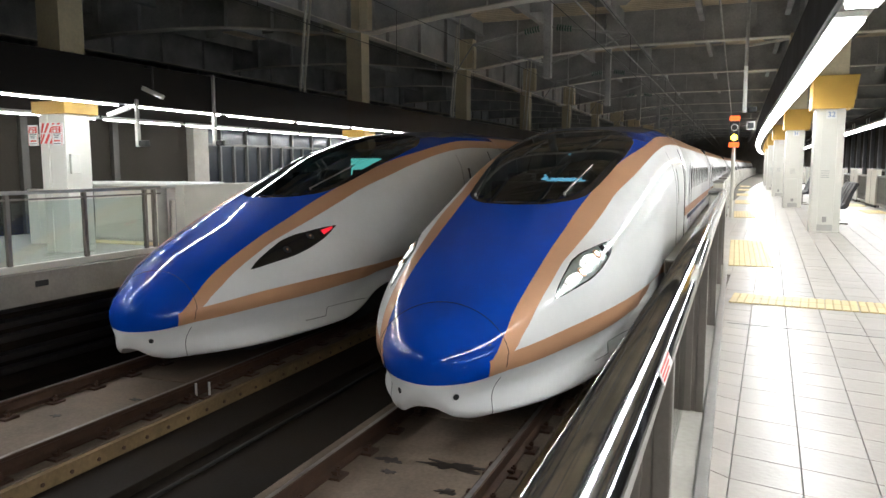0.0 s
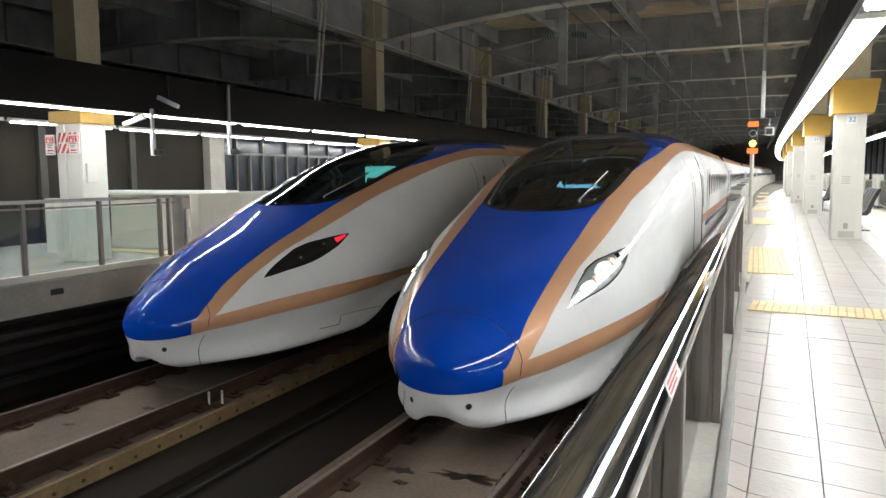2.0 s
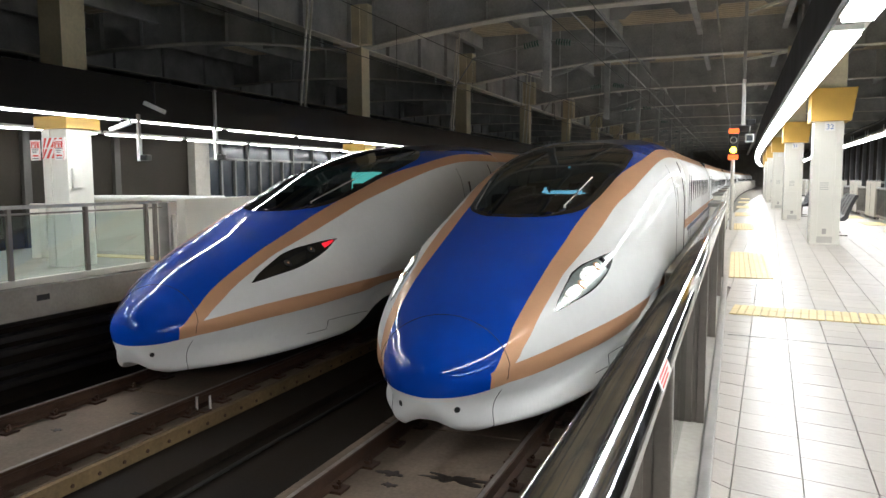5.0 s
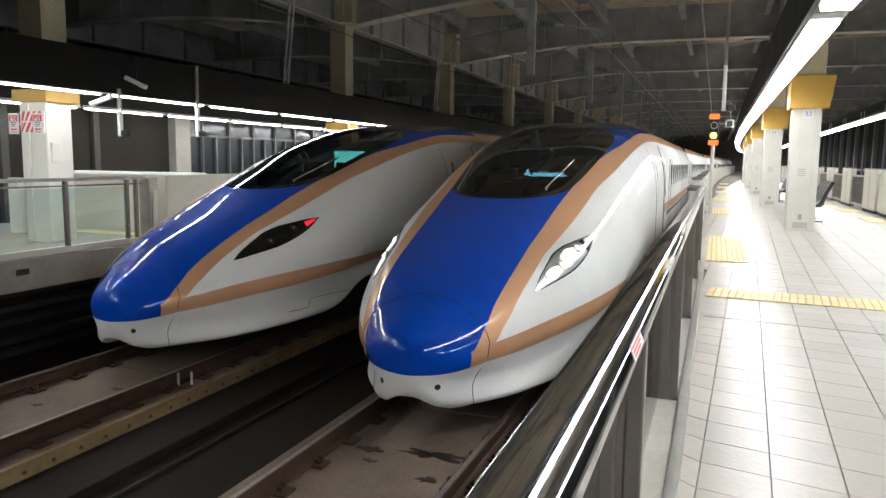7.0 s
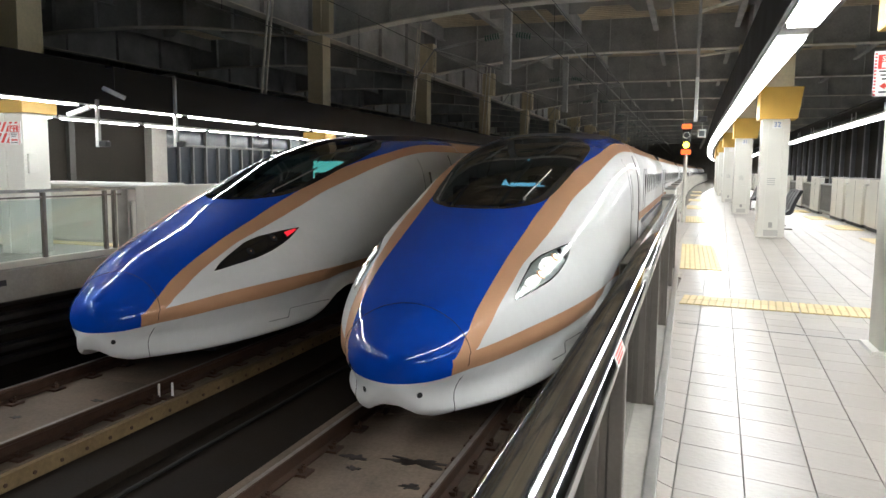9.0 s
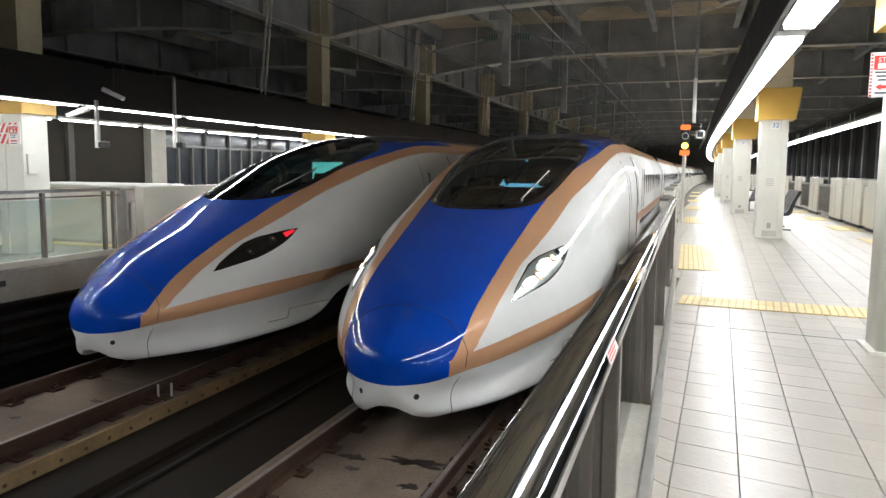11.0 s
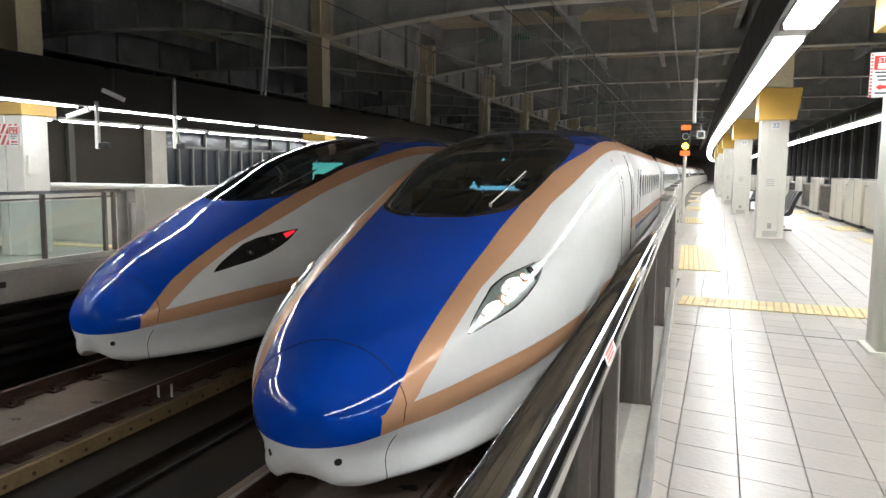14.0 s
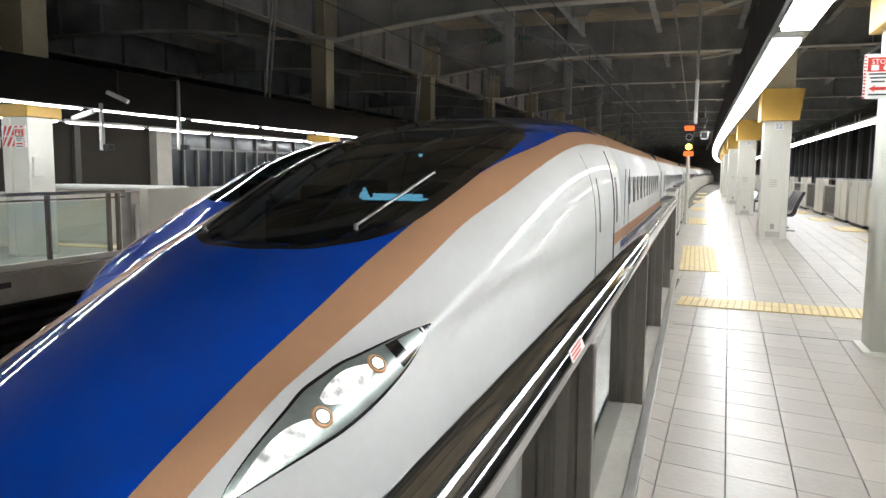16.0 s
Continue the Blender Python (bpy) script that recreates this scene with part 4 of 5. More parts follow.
for a, b in zip(fy, fy[1:]):
    o = box_part("glass_panel", (-0.078, -0.070, a + 0.04, b - 0.04, 0.03, 0.93), M["pane"], fence, "clear glass panel")
    o.visible_shadow = False

# notice stuck under the handrail
bm = bmesh.new()
box(bm, -0.014, 0.014, -0.085, 0.085, -0.0008, 0.0008)
st = tagged(part("warning_sticker", bm, M["white"]), "small white warning sticker with red print on the handrail", "sticker")
st.location, st.rotation_euler = (-0.1322, 1.62, 1.0462), (0, radians(68), 0)
bm = bmesh.new()
for k in range(3):
    box(bm, -0.010 + 0.008 * k, -0.006 + 0.008 * k, -0.075, 0.075 - 0.02 * k, 0.0008, 0.0015)
part("red_print", bm, M["red"], st, "rows of red print")

# platform doors beyond the fence
def make_barrier(x, y, length, w=0.16, h=1.12):
    b = empty("platform_barrier", x, y, 0, "pale platform barrier cabinet with a dark base", "platform barrier", "barriers along the platform edges")
    bm = bmesh.new()
    box(bm, -w / 2, w / 2, 0, length, 0.08, h, 0.02)
    part("cabinet", bm, M["barrier"], b)
    box_part("base", (-w / 2 + 0.01, w / 2 - 0.01, 0.01, length - 0.01, 0, 0.08), M["black"], b)
    box_part("cap", (-w / 2 - 0.01, w / 2 + 0.01, 0, length, h, h + 0.035), M["steel_brushed"], b, "steel cap", 0.008)
    box_part("seam", (w / 2, w / 2 + 0.003, length * 0.5, length * 0.5 + 0.012, 0.1, h - 0.05), M["black"], b)
    return b


def make_gate(x, y, length):
    g = empty("platform_gate", x, y, 0, "low sliding gate of dark vertical bars between barrier cabinets", "gate", "gates along the platform edges")
    box_part("top_rail", (-0.03, 0.03, 0, length, 1.03, 1.09), M["steel_brushed"], g)
    box_part("bottom_rail", (-0.03, 0.03, 0, length, 0.1, 0.16), M["steel_brushed"], g)
    n = int(length / 0.16)
    bm = bmesh.new()
    box(bm, -0.012, 0.012, -0.018, 0.018, 0.16, 1.03)
    first = part("bar", bm, M["steel_brushed"], g)
    first.location = (0, 0.08, 0)
    for k in range(1, n):
        o = new("bar", first.data)
        o.parent, o.location = g, (0, 0.08 + 0.16 * k, 0)
    for yy in (0.02, length - 0.02):
        box_part("end_post", (-0.03, 0.03, yy - 0.02, yy + 0.02, 0, 1.09), M["steel_brushed"], g)
    return g


bar0 = make_barrier(-0.30, 13.5, 1.9)
gate0 = make_gate(-0.28, 15.5, 2.2)
y = 17.8
while y < 120:
    copy_thing(bar0, pose(-0.30 + bend(y), y, 0, 0, 0, -math.degrees(math.atan2(bend(y + 2) - bend(y), 2.0))))
    if y < 80:
        copy_thing(gate0, pose(-0.28 + bend(y), y + 2.0, 0))
    y += 4.3
bar1 = make_barrier(4.45, 6.4, 1.9, 0.16, 1.28)
bar2 = make_barrier(4.47, 8.3, 0.7, 0.05, 1.12)
y = 9.0
while y < 80:
    copy_thing(bar1, pose(4.45 + bend(y), y, 0, 0, 0, 180) @ pose(0, -1.9, 0))
    if 24 < y < 50:
        copy_thing(gate0, pose(4.45 + bend(y), y + 2.0, 0))
    if y < 24:
        copy_thing(bar2, pose(4.47, y + 1.9, 0))
    y += 4.3 if y > 24 else 2.6
edge_box = empty("end_cabinet", -0.28, 11.75, 0, "grey steel equipment cabinet with sloped lid at the fence end", "cabinet")
bm = bmesh.new()
box(bm, -0.10, 0.05, 0, 1.6, 0, 1.0, 0.02)
part("body", bm, M["barrier"], edge_box)
bm = bmesh.new()
box(bm, -0.12, 0.07, -0.02, 1.62, 1.0, 1.05, 0.015)
part("lid", bm, M["steel_brushed"], edge_box, "steel lid")

# starting signal at the platform end
sig = empty("signal_post", -0.12, 22.0, 0, "slim grey signal post with amber lamp and red indicator panels", "railway signal")
bm = bmesh.new()
tube_between(bm, (0, 0, 0), (0, 0, 2.75), 0.05, 16)
part("post", bm, M["barrier"], sig)
bm = bmesh.new()
box(bm, -0.12, 0.12, -0.14, -0.02, 2.02, 2.62, 0.02)
part("head", bm, M["black"], sig, "black signal head")
for z, r, mat, lb in ((2.45, 0.075, "black", "dark round lens with a pale rim"), (2.18, 0.085, "amber", "glowing amber lamp")):
    bm = bmesh.new()
    tube_between(bm, (0, -0.15, z), (0, -0.138, z), r, 24)
    part("lens", bm, M[mat], sig, lb)
bm = bmesh.new()
for k in range(24):
    a, b = 2 * math.pi * k / 24, 2 * math.pi * (k + 1) / 24
    tube_between(bm, (0.085 * math.cos(a), -0.15, 2.45 + 0.085 * math.sin(a)), (0.085 * math.cos(b), -0.15, 2.45 + 0.085 * math.sin(b)), 0.008, 6)
part("rim", bm, M["fitting"], sig)
for z in (2.63, 1.92):
    box_part("indicator", (-0.13, 0.13, -0.16, -0.14, z, z + 0.13), M["red_led"], sig, "orange red lit indicator", 0.005)
mon = empty("monitor", 0.28, 22.0, 2.5, "small square monitor with white frame on a bracket", "monitor")
box_part("case", (-0.11, 0.11, -0.06, 0.06, -0.11, 0.11), M["white"], mon, "", 0.01)
box_part("display", (-0.075, 0.075, -0.064, -0.0605, -0.075, 0.075), M["ink"], mon)
bm = bmesh.new()
tube_between(bm, (-0.4, 0.0, 0), (-0.1, 0, 0), 0.015, 8)
tube_between(bm, (0, 0, 0.1), (0, 0, 0.8), 0.015, 8)
part("bracket", bm, M["beam"], mon)
copy_thing(mon, pose(4.35, 18.0, 2.5))

# bench behind the column
def make_bench_seat(parent, y):
    bm = bmesh.new()
    pr = [(0.0, 0.38), (0.40, 0.37), (0.45, 0.40), (0.45, 0.45), (0.08, 0.45), (0.01, 0.52), (-0.04, 0.66), (-0.10, 0.80), (-0.20, 1.0), (-0.26, 1.01), (-0.27, 0.97), (-0.17, 0.76), (-0.10, 0.56), (-0.07, 0.44)]
    prism(bm, pr, y, y + 0.42)
    return part("seat", bm, M["seat"], parent, "dark moulded seat")


for y in (20.1, 30.0):
    bench = empty("bench", 2.43, y + 1.9, 0, "row of dark moulded waiting seats on steel legs", "bench", "benches on the platform")
    bench.rotation_euler = (0, 0, math.pi)
    for k in range(4):
        make_bench_seat(bench, 0.48 * k)
    box_part("beam", (0.15, 0.22, 0, 1.9, 0.34, 0.40), M["steel_dark"], bench)
    for k in (0.3, 1.6):
        bm = bmesh.new()
        box(bm, 0.15, 0.21, k, k + 0.06, 0.02, 0.34)
        box(bm, -0.1, 0.46, k, k + 0.06, 0.0, 0.03)
        part("leg", bm, M["steel_dark"], bench)

# ---- other platform: fence, cross panel, barrier ----
gf = empty("other_fence", -8.95, 0, 0, "glass fence with dark posts on the other platform", "fence")
bm = bmesh.new()
box(bm, -0.03, 0.03, 0.0, 9.9, 1.04, 1.09, 0.01)
part("handrail", bm, M["steel_brushed"], gf, "brushed handrail")
box_part("lower_rail", (-0.02, 0.02, 0, 9.9, 0.96, 0.985), M["steel_dark"], gf)
box_part("base_rail", (-0.04, 0.04, 0, 9.9, 0.0, 0.09), M["barrier"], gf, "pale base rail")
ys = [0.1, 2.0, 3.9, 5.8, 7.1, 8.35, 9.55, 9.75]
for y in ys:
    box_part("post", (-0.03, 0.03, y - 0.03, y + 0.03, 0, 1.04), M["steel_dark"], gf, "", 0.006)
for a, b in zip(ys, ys[1:]):
    if b - a > 0.5:
        o = box_part("glass_panel", (-0.006, 0.004, a + 0.04, b - 0.04, 0.1, 0.94), M["pane"], gf)
        o.visible_shadow = False
gp = empty("gate_post", -8.95, 10.05, 0, "brushed steel gate post at the fence end", "post")
bm = bmesh.new()
box(bm, -0.12, 0.10, -0.1, 0.12, 0, 1.06, 0.02)
part("post_body", bm, M["steel_brushed"], gp)
bm = bmesh.new()
box(bm, 0.10, 0.14, -0.04, 0.06, 0.1, 0.85, 0.03)
part("cover", bm, M["barrier"], gp)
cp = empty("crossing_barrier", -10.6, 11.4, 0, "pale cabinet wall with white rounded cap across the platform", "platform barrier")
bm = bmesh.new()
box(bm, -1.3, 1.6, -0.12, 0.12, 0.0, 1.04, 0.01)
part("panel", bm, M["barrier"], cp)
bm = bmesh.new()
box(bm, -1.32, 1.66, -0.2, 0.2, 1.04, 1.13, 0.04)
part("cap", bm, M["white"], cp, "white rounded cap")
y = 10.4
while y < 90:
    b = empty("edge_barrier", -8.98 + bend(y), y, 0, "plain pale barrier wall along the other platform edge", "platform barrier", "barriers along the other platform")
    box_part("wall_panel", (-0.09, 0.09, 0.006, 3.99, 0, 1.10), M["barrier"], b, "", 0.012)
    y += 4.0
structure("tactile_other", (-12.0, -9.6, 10.55, 10.95, -0.003, 0.006), M["yellow"], "yellow tactile strip across the other platform")
structure("tactile_other_edge", (-9.9, -9.6, 11.6, 90, -0.003, 0.006), M["yellow"], "yellow tactile strip along the other platform edge")

# ---- outer walls ----
structure("wall_west", (-14.3, -14.0, Y0, Y1, -1.7, 3.3), M["wall"], "dark panelled wall behind the other platform")
# added wall, kept pale to throw light back onto the roof steel
structure("wall_outer_west", (-26.3, -26.0, Y0, Y1, -1.7, 7.5), M["concrete"], "added grey concrete wall far beyond the other platform that bounces light to the roof")
structure("ground_west", (-26.0, -14.3, Y0, Y1, -2.0, -1.7), M["bed"], "dark ground beyond the other platform wall")
structure("wall_east", (12.5, 12.8, Y0, Y1, -1.7, 7.5), M["wall"], "dark outer wall beyond the far track")
structure("wall_south", (-26.3, 12.8, Y0 - 0.3, Y0, -1.7, 7.5), M["wall"], "dark end wall behind the camera")
structure("wall_north", (-26.3, 12.8, Y1, Y1 + 0.3, -1.7, 7.5), M["concrete"], "dark far end of the station hall")
for k, y in enumerate((4.0, 6.45, 8.9, 11.35, 13.8)):
    structure(f"wall_rib_{k + 1}", (-14.0, -13.9, y, y + 0.18, 0, 3.0), M["wall_rib"], "dark upright joint on the wall", 0.01)
structure("wall_pier", (-14.0, -13.75, 16.45, 17.05, 0, 3.2), M["concrete"], "pale concrete pier on the outer wall", 0.01)
win = empty("window_1", -13.98, 17.1, 0, "long dark night window with grey mullions", "window", "", "structure")
box_part("pane", (0, 0.02, 0, 60, 0.9, 3.0), M["night_glass"], win, "dark glass")
for k in range(40):
    box_part("mullion", (0.02, 0.10, k * 0.62, k * 0.62 + 0.07, 0.9, 3.0 if k % 2 else 2.0), M["window_bar"], win, "")
box_part("transom", (0.02, 0.09, 0, 60, 2.0, 2.07), M["window_bar"], win)
box_part("sill", (0.02, 0.12, 0, 60, 0.84, 0.9), M["concrete"], win)
for k in range(24):
    y = 9 + 4.4 * k
    structure(f"mullion_{k + 1}", (12.2, 12.5, y, y + 0.45, 0, 5.5), M["mullion"], "grey upright mullion on the far wall")
structure("far_sill", (12.3, 12.5, 10, 80, 0.9, 1.1), M["concrete"], "pale sill on the far wall")

# ---- roof ----
structure("ceiling", (-26.3, 12.8, Y0, Y1, 7.05, 7.25), M["deck"], "dusty concrete roof deck over the station")


def haunched(x0, x1, y, z_col, z_mid, z_top, columns):
    """A cross girder whose bottom edge drops to each column."""
    def bottom(x):
        d = min(abs(x - c) for c in columns)
        u = min(1.0, max(0.0, d - 0.6) / 6.0)
        return z_mid - (z_mid - z_col) * (1 - u) ** 1.7
    xs_ = sorted({x0, x1, *[c + s * d for c in columns for s in (-1, 1) for d in (0.0, 0.6, 1.6, 2.6, 3.6, 5.0, 6.6) if x0 < c + s * d < x1]})
    g = empty("cross_girder", 0, y, 0, "deep grey plate girder across the station roof", "girder", "roof girders")
    bm = bmesh.new()
    lo = [[bm.verts.new((x, s, bottom(x) + 0.03)) for x in xs_] for s in (-0.02, 0.02)]
    hi = [[bm.verts.new((x, s, z_top)) for x in xs_] for s in (-0.02, 0.02)]
    for k in range(len(xs_) - 1):
        for s in (0, 1):
            bm.faces.new((lo[s][k], lo[s][k + 1], hi[s][k + 1], hi[s][k]))
    x = x0 + 0.9
    while x < x1:
        box(bm, x - 0.012, x + 0.012, -0.17, 0.17, bottom(x) + 0.03, z_top)
        x += 1.7
    part("web", bm, M["beam"], g)
    bm = bmesh.new()
    rows = [[bm.verts.new((x, sy, bottom(x) + dz)) for x in xs_] for sy, dz in ((-0.22, 0), (0.22, 0), (0.22, 0.03), (-0.22, 0.03))]
    for k in range(len(xs_) - 1):
        for i in range(4):
            j = (i + 1) % 4
            bm.faces.new((rows[i][k], rows[i][k + 1], rows[j][k + 1], rows[j][k]))
    part("bottom_flange", bm, M["flange"], g, "paler bottom flange")
    return g


def long_girder(x, z0, z1):
    g = empty("long_girder", x, 0, 0, "grey steel girder running along the station roof", "girder", "roof girders")
    bm = bmesh.new()
    box(bm, -0.02, 0.02, Y0, Y1, z0 + 0.03, z1)
    for k in range(60):
        box(bm, -0.14, 0.14, Y0 + 1.2 + 2.475 * k - 0.012, Y0 + 1.2 + 2.475 * k + 0.012, z0 + 0.03, z1)
    part("web", bm, M["beam"], g)
    box_part("bottom_flange", (-0.17, 0.17, Y0, Y1, z0, z0 + 0.03), M["flange"], g, "paler bottom flange")


for k in range(-1, 13):
    haunched(-26.0, 12.5, (0.0, 9.35, 19.55)[k + 1] if k < 2 else 28.4 + 9.3 * (k - 2), 5.20, 5.78, 7.05, (-26.0, -10.35))
for x, z in ((-21.5, 5.50), (-10.35, 5.205), (1.76, 5.80)):
    long_girder(x, z, 7.04)
# stringers along the roof, with chamfered diaphragms between them
frame_ = empty("roof_frame", 0, 0, 0, "grey steel stringers under the dusty roof deck", "roof frame")
sx_list = [-25.84 + 2.72 * k for k in range(15)]
st_mesh = None
for x in sx_list:
    if min(abs(x + 10.35), abs(x - 1.76)) < 0.3:
        continue
    if st_mesh is None:
        bm = bmesh.new()
        box(bm, -0.015, 0.015, Y0, Y1, 6.52, 7.04)
        box(bm, -0.09, 0.09, Y0, Y1, 6.50, 6.52)
        o = part("stringer", bm, M["beam"], frame_)
        st_mesh = o.data
    else:
        o = new("stringer", st_mesh)
        o.parent = frame_
    o.location = (x, 0, 0)
bm = bmesh.new()
for k in range(36):
    y = 0.5 + 3.1 * k
    if k % 3 == 0:
        continue
    for a, b in zip(sx_list, sx_list[1:]):
        pts = [(a + 0.016, 7.03), (a + 0.016, 6.62), (a + 0.5, 6.62), (a + 0.75, 6.84), (b - 0.75, 6.84), (b - 0.5, 6.62), (b - 0.016, 6.62), (b - 0.016, 7.03)]
        prism(bm, pts, y - 0.02, y + 0.02)
tagged(part("diaphragm", bm, M["beam"], frame_), "chamfered grey plates between the stringers", "", "", "stuff")
bm = bmesh.new()
y = 0.0
while y < 80:
    prism(bm, [(-25.9, 7.0), (12.4, 7.0), (12.4, 7.048), (-25.9, 7.048)], y, y + 0.12)
    y += 0.31
tagged(part("deck_rib", bm, M["deck"], frame_), "dusty tan corrugation of the roof deck", "", "", "stuff")
# sway braces
for k in range(9):
    for x, dx in ((1.76, -1.6),):
        bm = bmesh.new()
        y = 10.1 + 9.3 * k
        tube_between(bm, (x, y, 5.80), (x + dx, y + 4.9, 6.3), 0.05, 8)
        tagged(part("roof_brace", bm, M["flange"]), "pale steel brace between the roof girders", "brace", "braces under the roof")
for k in range(8):
    for x in (-9.5, -9.9):
        bm = bmesh.new()
        y = 5.2 + 9.9 * k + (0.8 if x < -9.6 else 0)
        tube_between(bm, (x, y, 3.05), (x + 0.15, y + 0.35, 6.6), 0.03, 8)
        tagged(part("canopy_hanger", bm, M["flange"]), "pale steel rod that holds the canopy from the roof", "rod", "rods that hold the canopy")

# overhead line
for xc in (TRACK_R, TRACK_L):
    bm = bmesh.new()
    tube_between(bm, (xc, Y0, 3.85), (xc, Y1, 3.85), 0.008, 6)
    tube_between(bm, (xc, Y0, 4.75), (xc, Y1, 4.75), 0.008, 6)
    for k in range(30):
        tube_between(bm, (xc, -10 + 5 * k, 3.85), (xc, -10 + 5 * k, 4.75), 0.005, 5)
    tagged(part("overhead_wire", bm, M["cable"]), "thin black overhead contact wire above the track", "overhead wire", "overhead wires")
for k in range(8):
    y = 20.0 + 19.8 * k * 0.5
    p = empty("wire_mast", -4.85, y, 6.52, "dark steel drop mast with brackets for the overhead wire", "mast", "masts of the overhead line")
    box_part("mast", (-0.1, 0.1, -0.1, 0.1, -2.75, 0), M["beam"], p, "", 0.01)
    for sx, xt in ((1, TRACK_R + 4.85), (-1, TRACK_L + 4.85)):
        bm = bmesh.new()
        tube_between(bm, (0, 0, -1.4), (xt, 0, -1.75), 0.03, 8)
        tube_between(bm, (0, 0, -2.4), (xt, 0, -1.75), 0.025, 8)
        tube_between(bm, (xt, 0, -1.75), (xt + 0.6 * sx, 0, -2.6), 0.018, 8)
        part("arm", bm, M["beam"], p)
        for j in range(6):
            bm = bmesh.new()
            u, v = 0.25 + 0.07 * j, 0.28 + 0.07 * j
            tube_between(bm, (sx * u, 0, -1.4 - 0.35 * u / abs(xt)), (sx * v, 0, -1.4 - 0.35 * v / abs(xt)), 0.085, 12)
            part("insulator_disc", bm, M["green_ins"], p, "green ribbed insulator")

# pipes and conduits under the roof, over the near track
for x, z, r in ((-0.62, 5.82, 0.03), (-4.25, 5.83, 0.025)):
    bm = bmesh.new()
    tube_between(bm, (x, Y0, z), (x, 110, z), r, 8)
    tagged(part("conduit", bm, M["beam"], None, "", True), "grey conduit pipe under the roof girders", "pipe", "conduits under the roof")
roof_lamp = empty("roof_lamp", 0.0, 11.5, 4.4, "unlit pale box lamp hanging under the roof", "lamp")
box_part("lamp_case", (-0.12, 0.12, -0.5, 0.5, -0.1, 0.1), M["fitting"], roof_lamp, "", 0.02)
bm = bmesh.new()
tube_between(bm, (0, 0, 0.1), (0, 0, 2.62), 0.02, 8)
part("stem", bm, M["beam"], roof_lamp)

# ---- floor tiles of the near platform ----
T = 0.303
EDGE = -0.084       # inner edge of the fence's foot
ORIGIN = Vector((0.0, 3.70, 0))
ux = Vector((T, -0.066, 0))
uy = Vector((0.0118, T, 0))


def tile_mesh(name, g=0.0021):
    bm = bmesh.new()
    def quad(f, z):
        return [bm.verts.new(ux * (0.5 + sx * (0.5 - f / T)) + uy * (0.5 + sy * (0.5 - f / T)) + Vector((0, 0, z))) for sx, sy in ((-1, -1), (1, -1), (1, 1), (-1, 1))]
    lo, mid, hi = quad(g, -0.026), quad(g, -0.002), quad(g + 0.002, 0.0)
    for a, b in ((lo, mid), (mid, hi)):
        for i in range(4):
            bm.faces.new((a[i], a[(i + 1) % 4], b[(i + 1) % 4], b[i]))
    bm.faces.new(hi)
    me = bpy.data.meshes.new(name)
    bm.to_mesh(me)
    bm.free()
    me.materials.append(M["tile"])
    return me


floor = empty("floor", 0, 0, 0, "pale stone tile floor of the platform with thin dark joints", "floor", "", "structure")
tm = tile_mesh("tile")
rest_v, rest_f = [], []
tv = [v.co.copy() for v in tm.vertices]
tf = [list(p.vertices) for p in tm.polygons]
count = 0
for j in range(-40, 330):
    for i in range(-4, 16):
        o = ORIGIN + ux * i + uy * j
        if o.x < (EDGE - 0.27 if o.y < 11.6 else -0.64) or o.x > 4.4 or (j > 120 and i > 14):
            continue
        tilt = 0.0012 * noise.noise((i * 3.7, j * 2.3, 0.5))
        near_tile = -6 <= j < 34 and -2 <= i < 6 and count < 300 and min(o.x, (o + uy).x) > EDGE
        if near_tile:
            ob = new("tile", tm)
            ob.parent, ob.location = floor, (o.x, o.y, tilt)
            count += 1
        else:
            b = len(rest_v)
            low = EDGE if o.y < 11.6 else -1.0
            rest_v += [(max(v.x + o.x, low), v.y + o.y, v.z + tilt) for v in tv]
            rest_f += [[k + b for k in f] for f in tf]
rest_v = [(x + bend(y), y, z) for x, y, z in rest_v]
me = bpy.data.meshes.new("tile_field")
me.from_pydata(rest_v, [], rest_f)
me.materials.append(M["tile"])
ob = new("tile_field", me)
ob.parent = floor
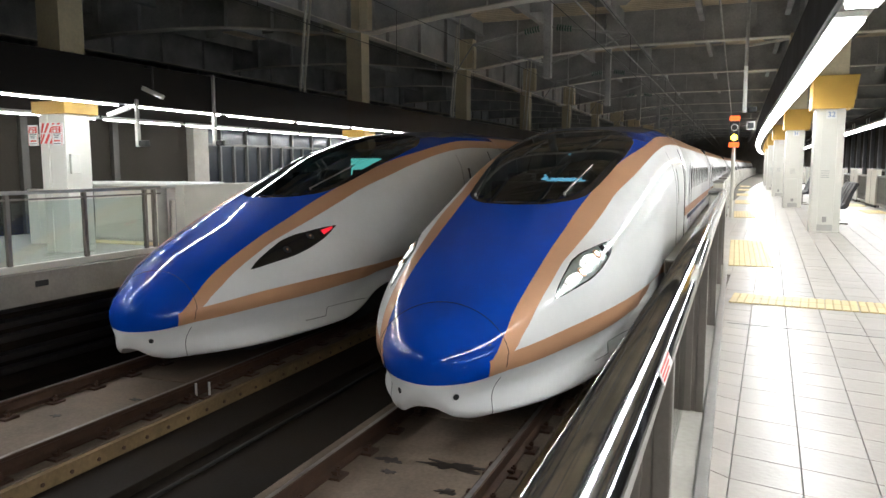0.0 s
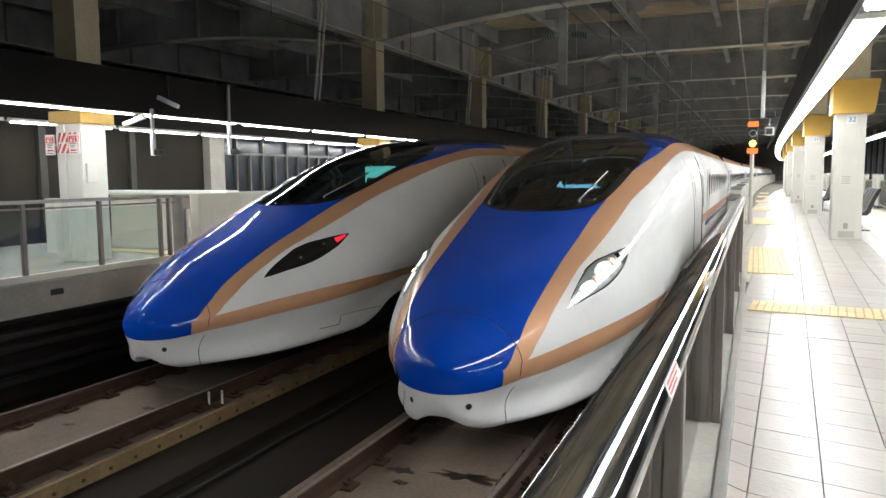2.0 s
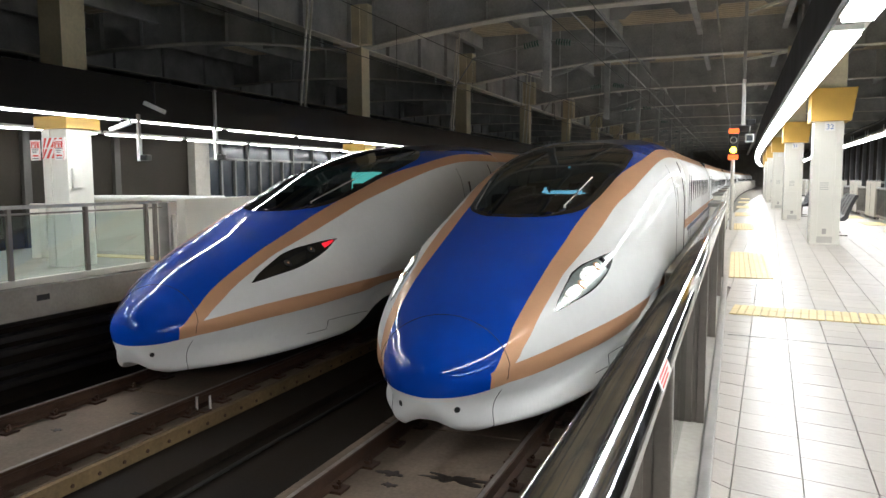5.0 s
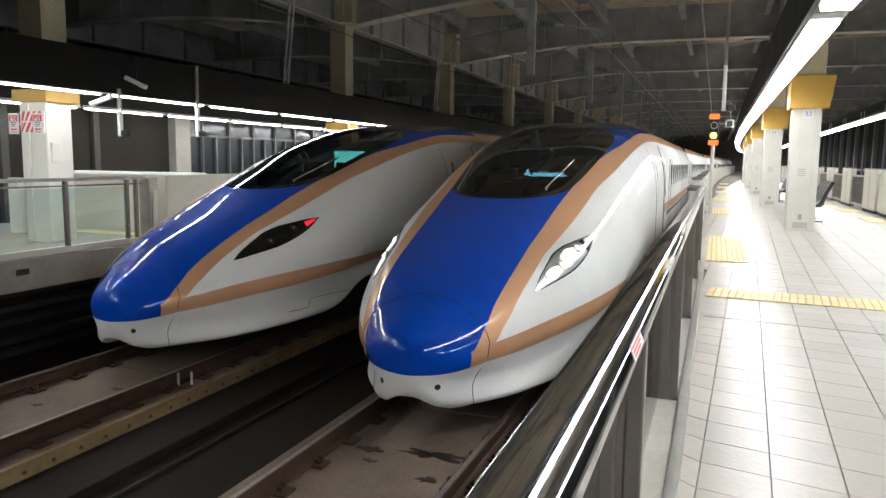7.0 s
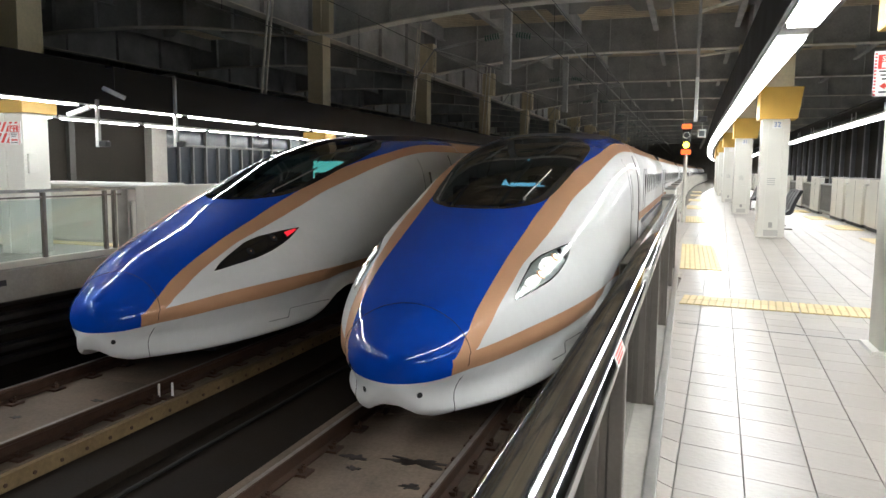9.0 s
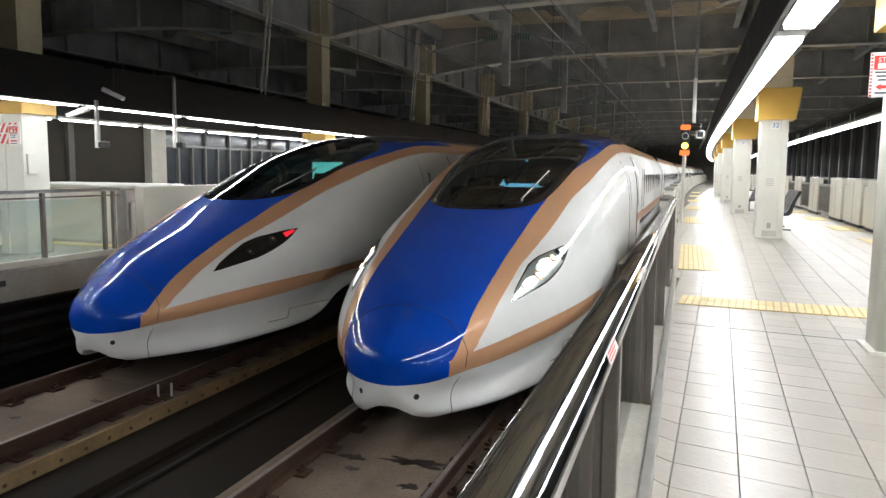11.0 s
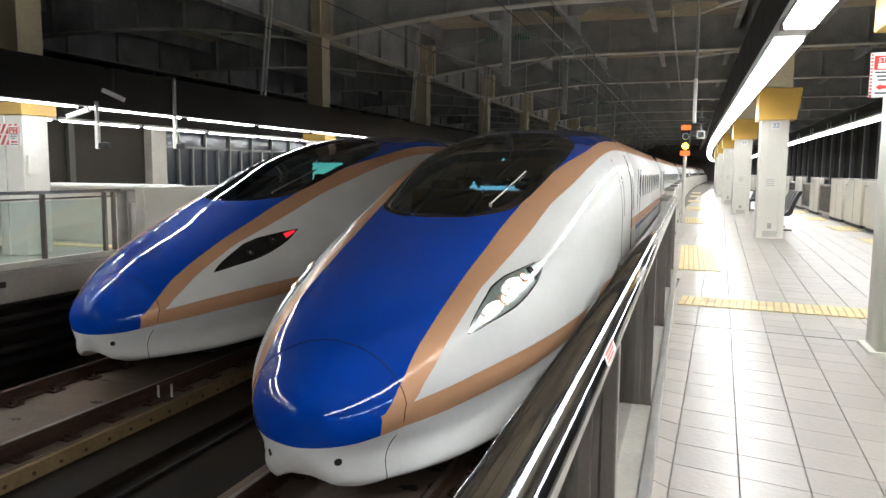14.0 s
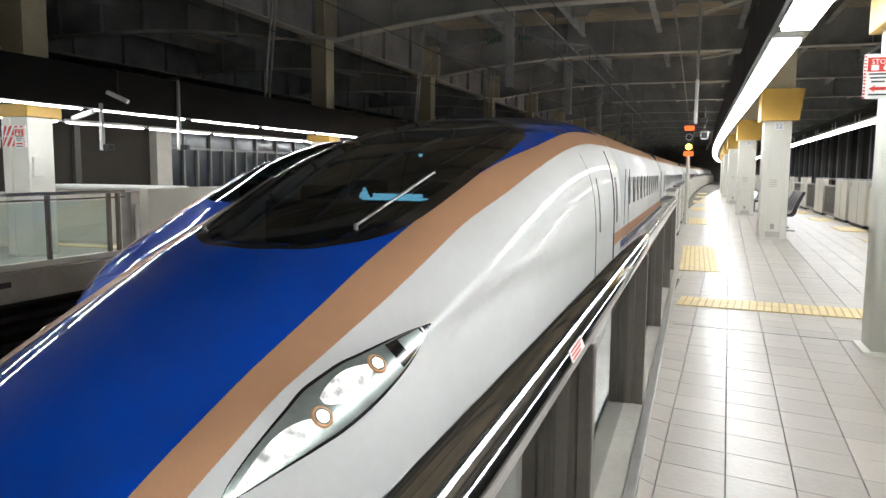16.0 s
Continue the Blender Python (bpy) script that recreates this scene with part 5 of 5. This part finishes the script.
tagged(ob, "pale stone tiles of the farther floor", "", "", "stuff")


bm = bmesh.new()
box(bm, 0.002, 0.298, 0.002, 0.298, 0.0, 0.006)
# the base between the ribs takes a darker yellow
for f in bm.faces:
    f.material_index = 1
for k in range(4):
    f = 0.0375 + 0.075 * k
    box(bm, f - 0.029, f + 0.029, 0.004, 0.296, 0.006, 0.0115)
block = bpy.data.meshes.new("block")
bm.to_mesh(block)
bm.free()
block.materials.append(M["yellow"])
block.materials.append(M["rib_gap"])


def tactile(name, x0, y0, nx, ny, label, turn=0.0):
    t = empty(name, x0, y0, 0.0, label, "tactile paving", "tactile paving on the platform")
    t.rotation_euler = (0, 0, radians(turn))
    for i in range(nx):
        for j in range(ny):
            o = new("block", block)
            o.parent, o.location = t, (0.3 * i, 0.3 * j, 0)
    return t


tactile("tactile_strip", -0.05, 8.35, 4, 2, "yellow tactile paving strip across the platform", -5)
tactile("tactile_strip", 1.15, 8.245, 10, 2, "yellow tactile paving strip across the platform", -5)
tactile("tactile_pad", -0.08, 11.4, 2, 13, "yellow ribbed tactile paving along the platform edge")
for k in range(5):
    tactile("tactile_pad", -0.05 + bend(24 + 8 * k), 22.0 + 8 * k, 2, 10, "yellow ribbed tactile paving along the platform edge")
for y in (16.6, 20.9, 25.2, 29.5):
    tactile("tactile_pad", 3.65, y, 2, 6, "yellow ribbed tactile paving along the far platform edge")
jm = box_part("expansion_joint", (-0.0, 4.3, 0, 0.035, -0.002, 0.004), M["steel_brushed"], None)
tagged(jm, "thin steel expansion joint cover across the platform floor", "", "", "structure")
jm.location, jm.rotation_euler = (-0.05, 7.27, 0), (0, 0, radians(-8.0))


# ---- what moves ----
def motions():
    rows = [(0.0, 0.0), (9.2, 0.0), (10.4, 0.0), (11.0, 0.05), (11.5, 0.13), (12.0, 0.25), (12.5, 0.48), (13.0, 0.77), (13.5, 1.2), (14.0, 1.73), (14.5, 2.38), (15.0, 3.22), (15.5, 4.24), (16.0, 5.26)]
    walk(train_near, [(t, pose(TRACK_R, 6.42 - d, RAIL)) for t, d in rows])


motions()
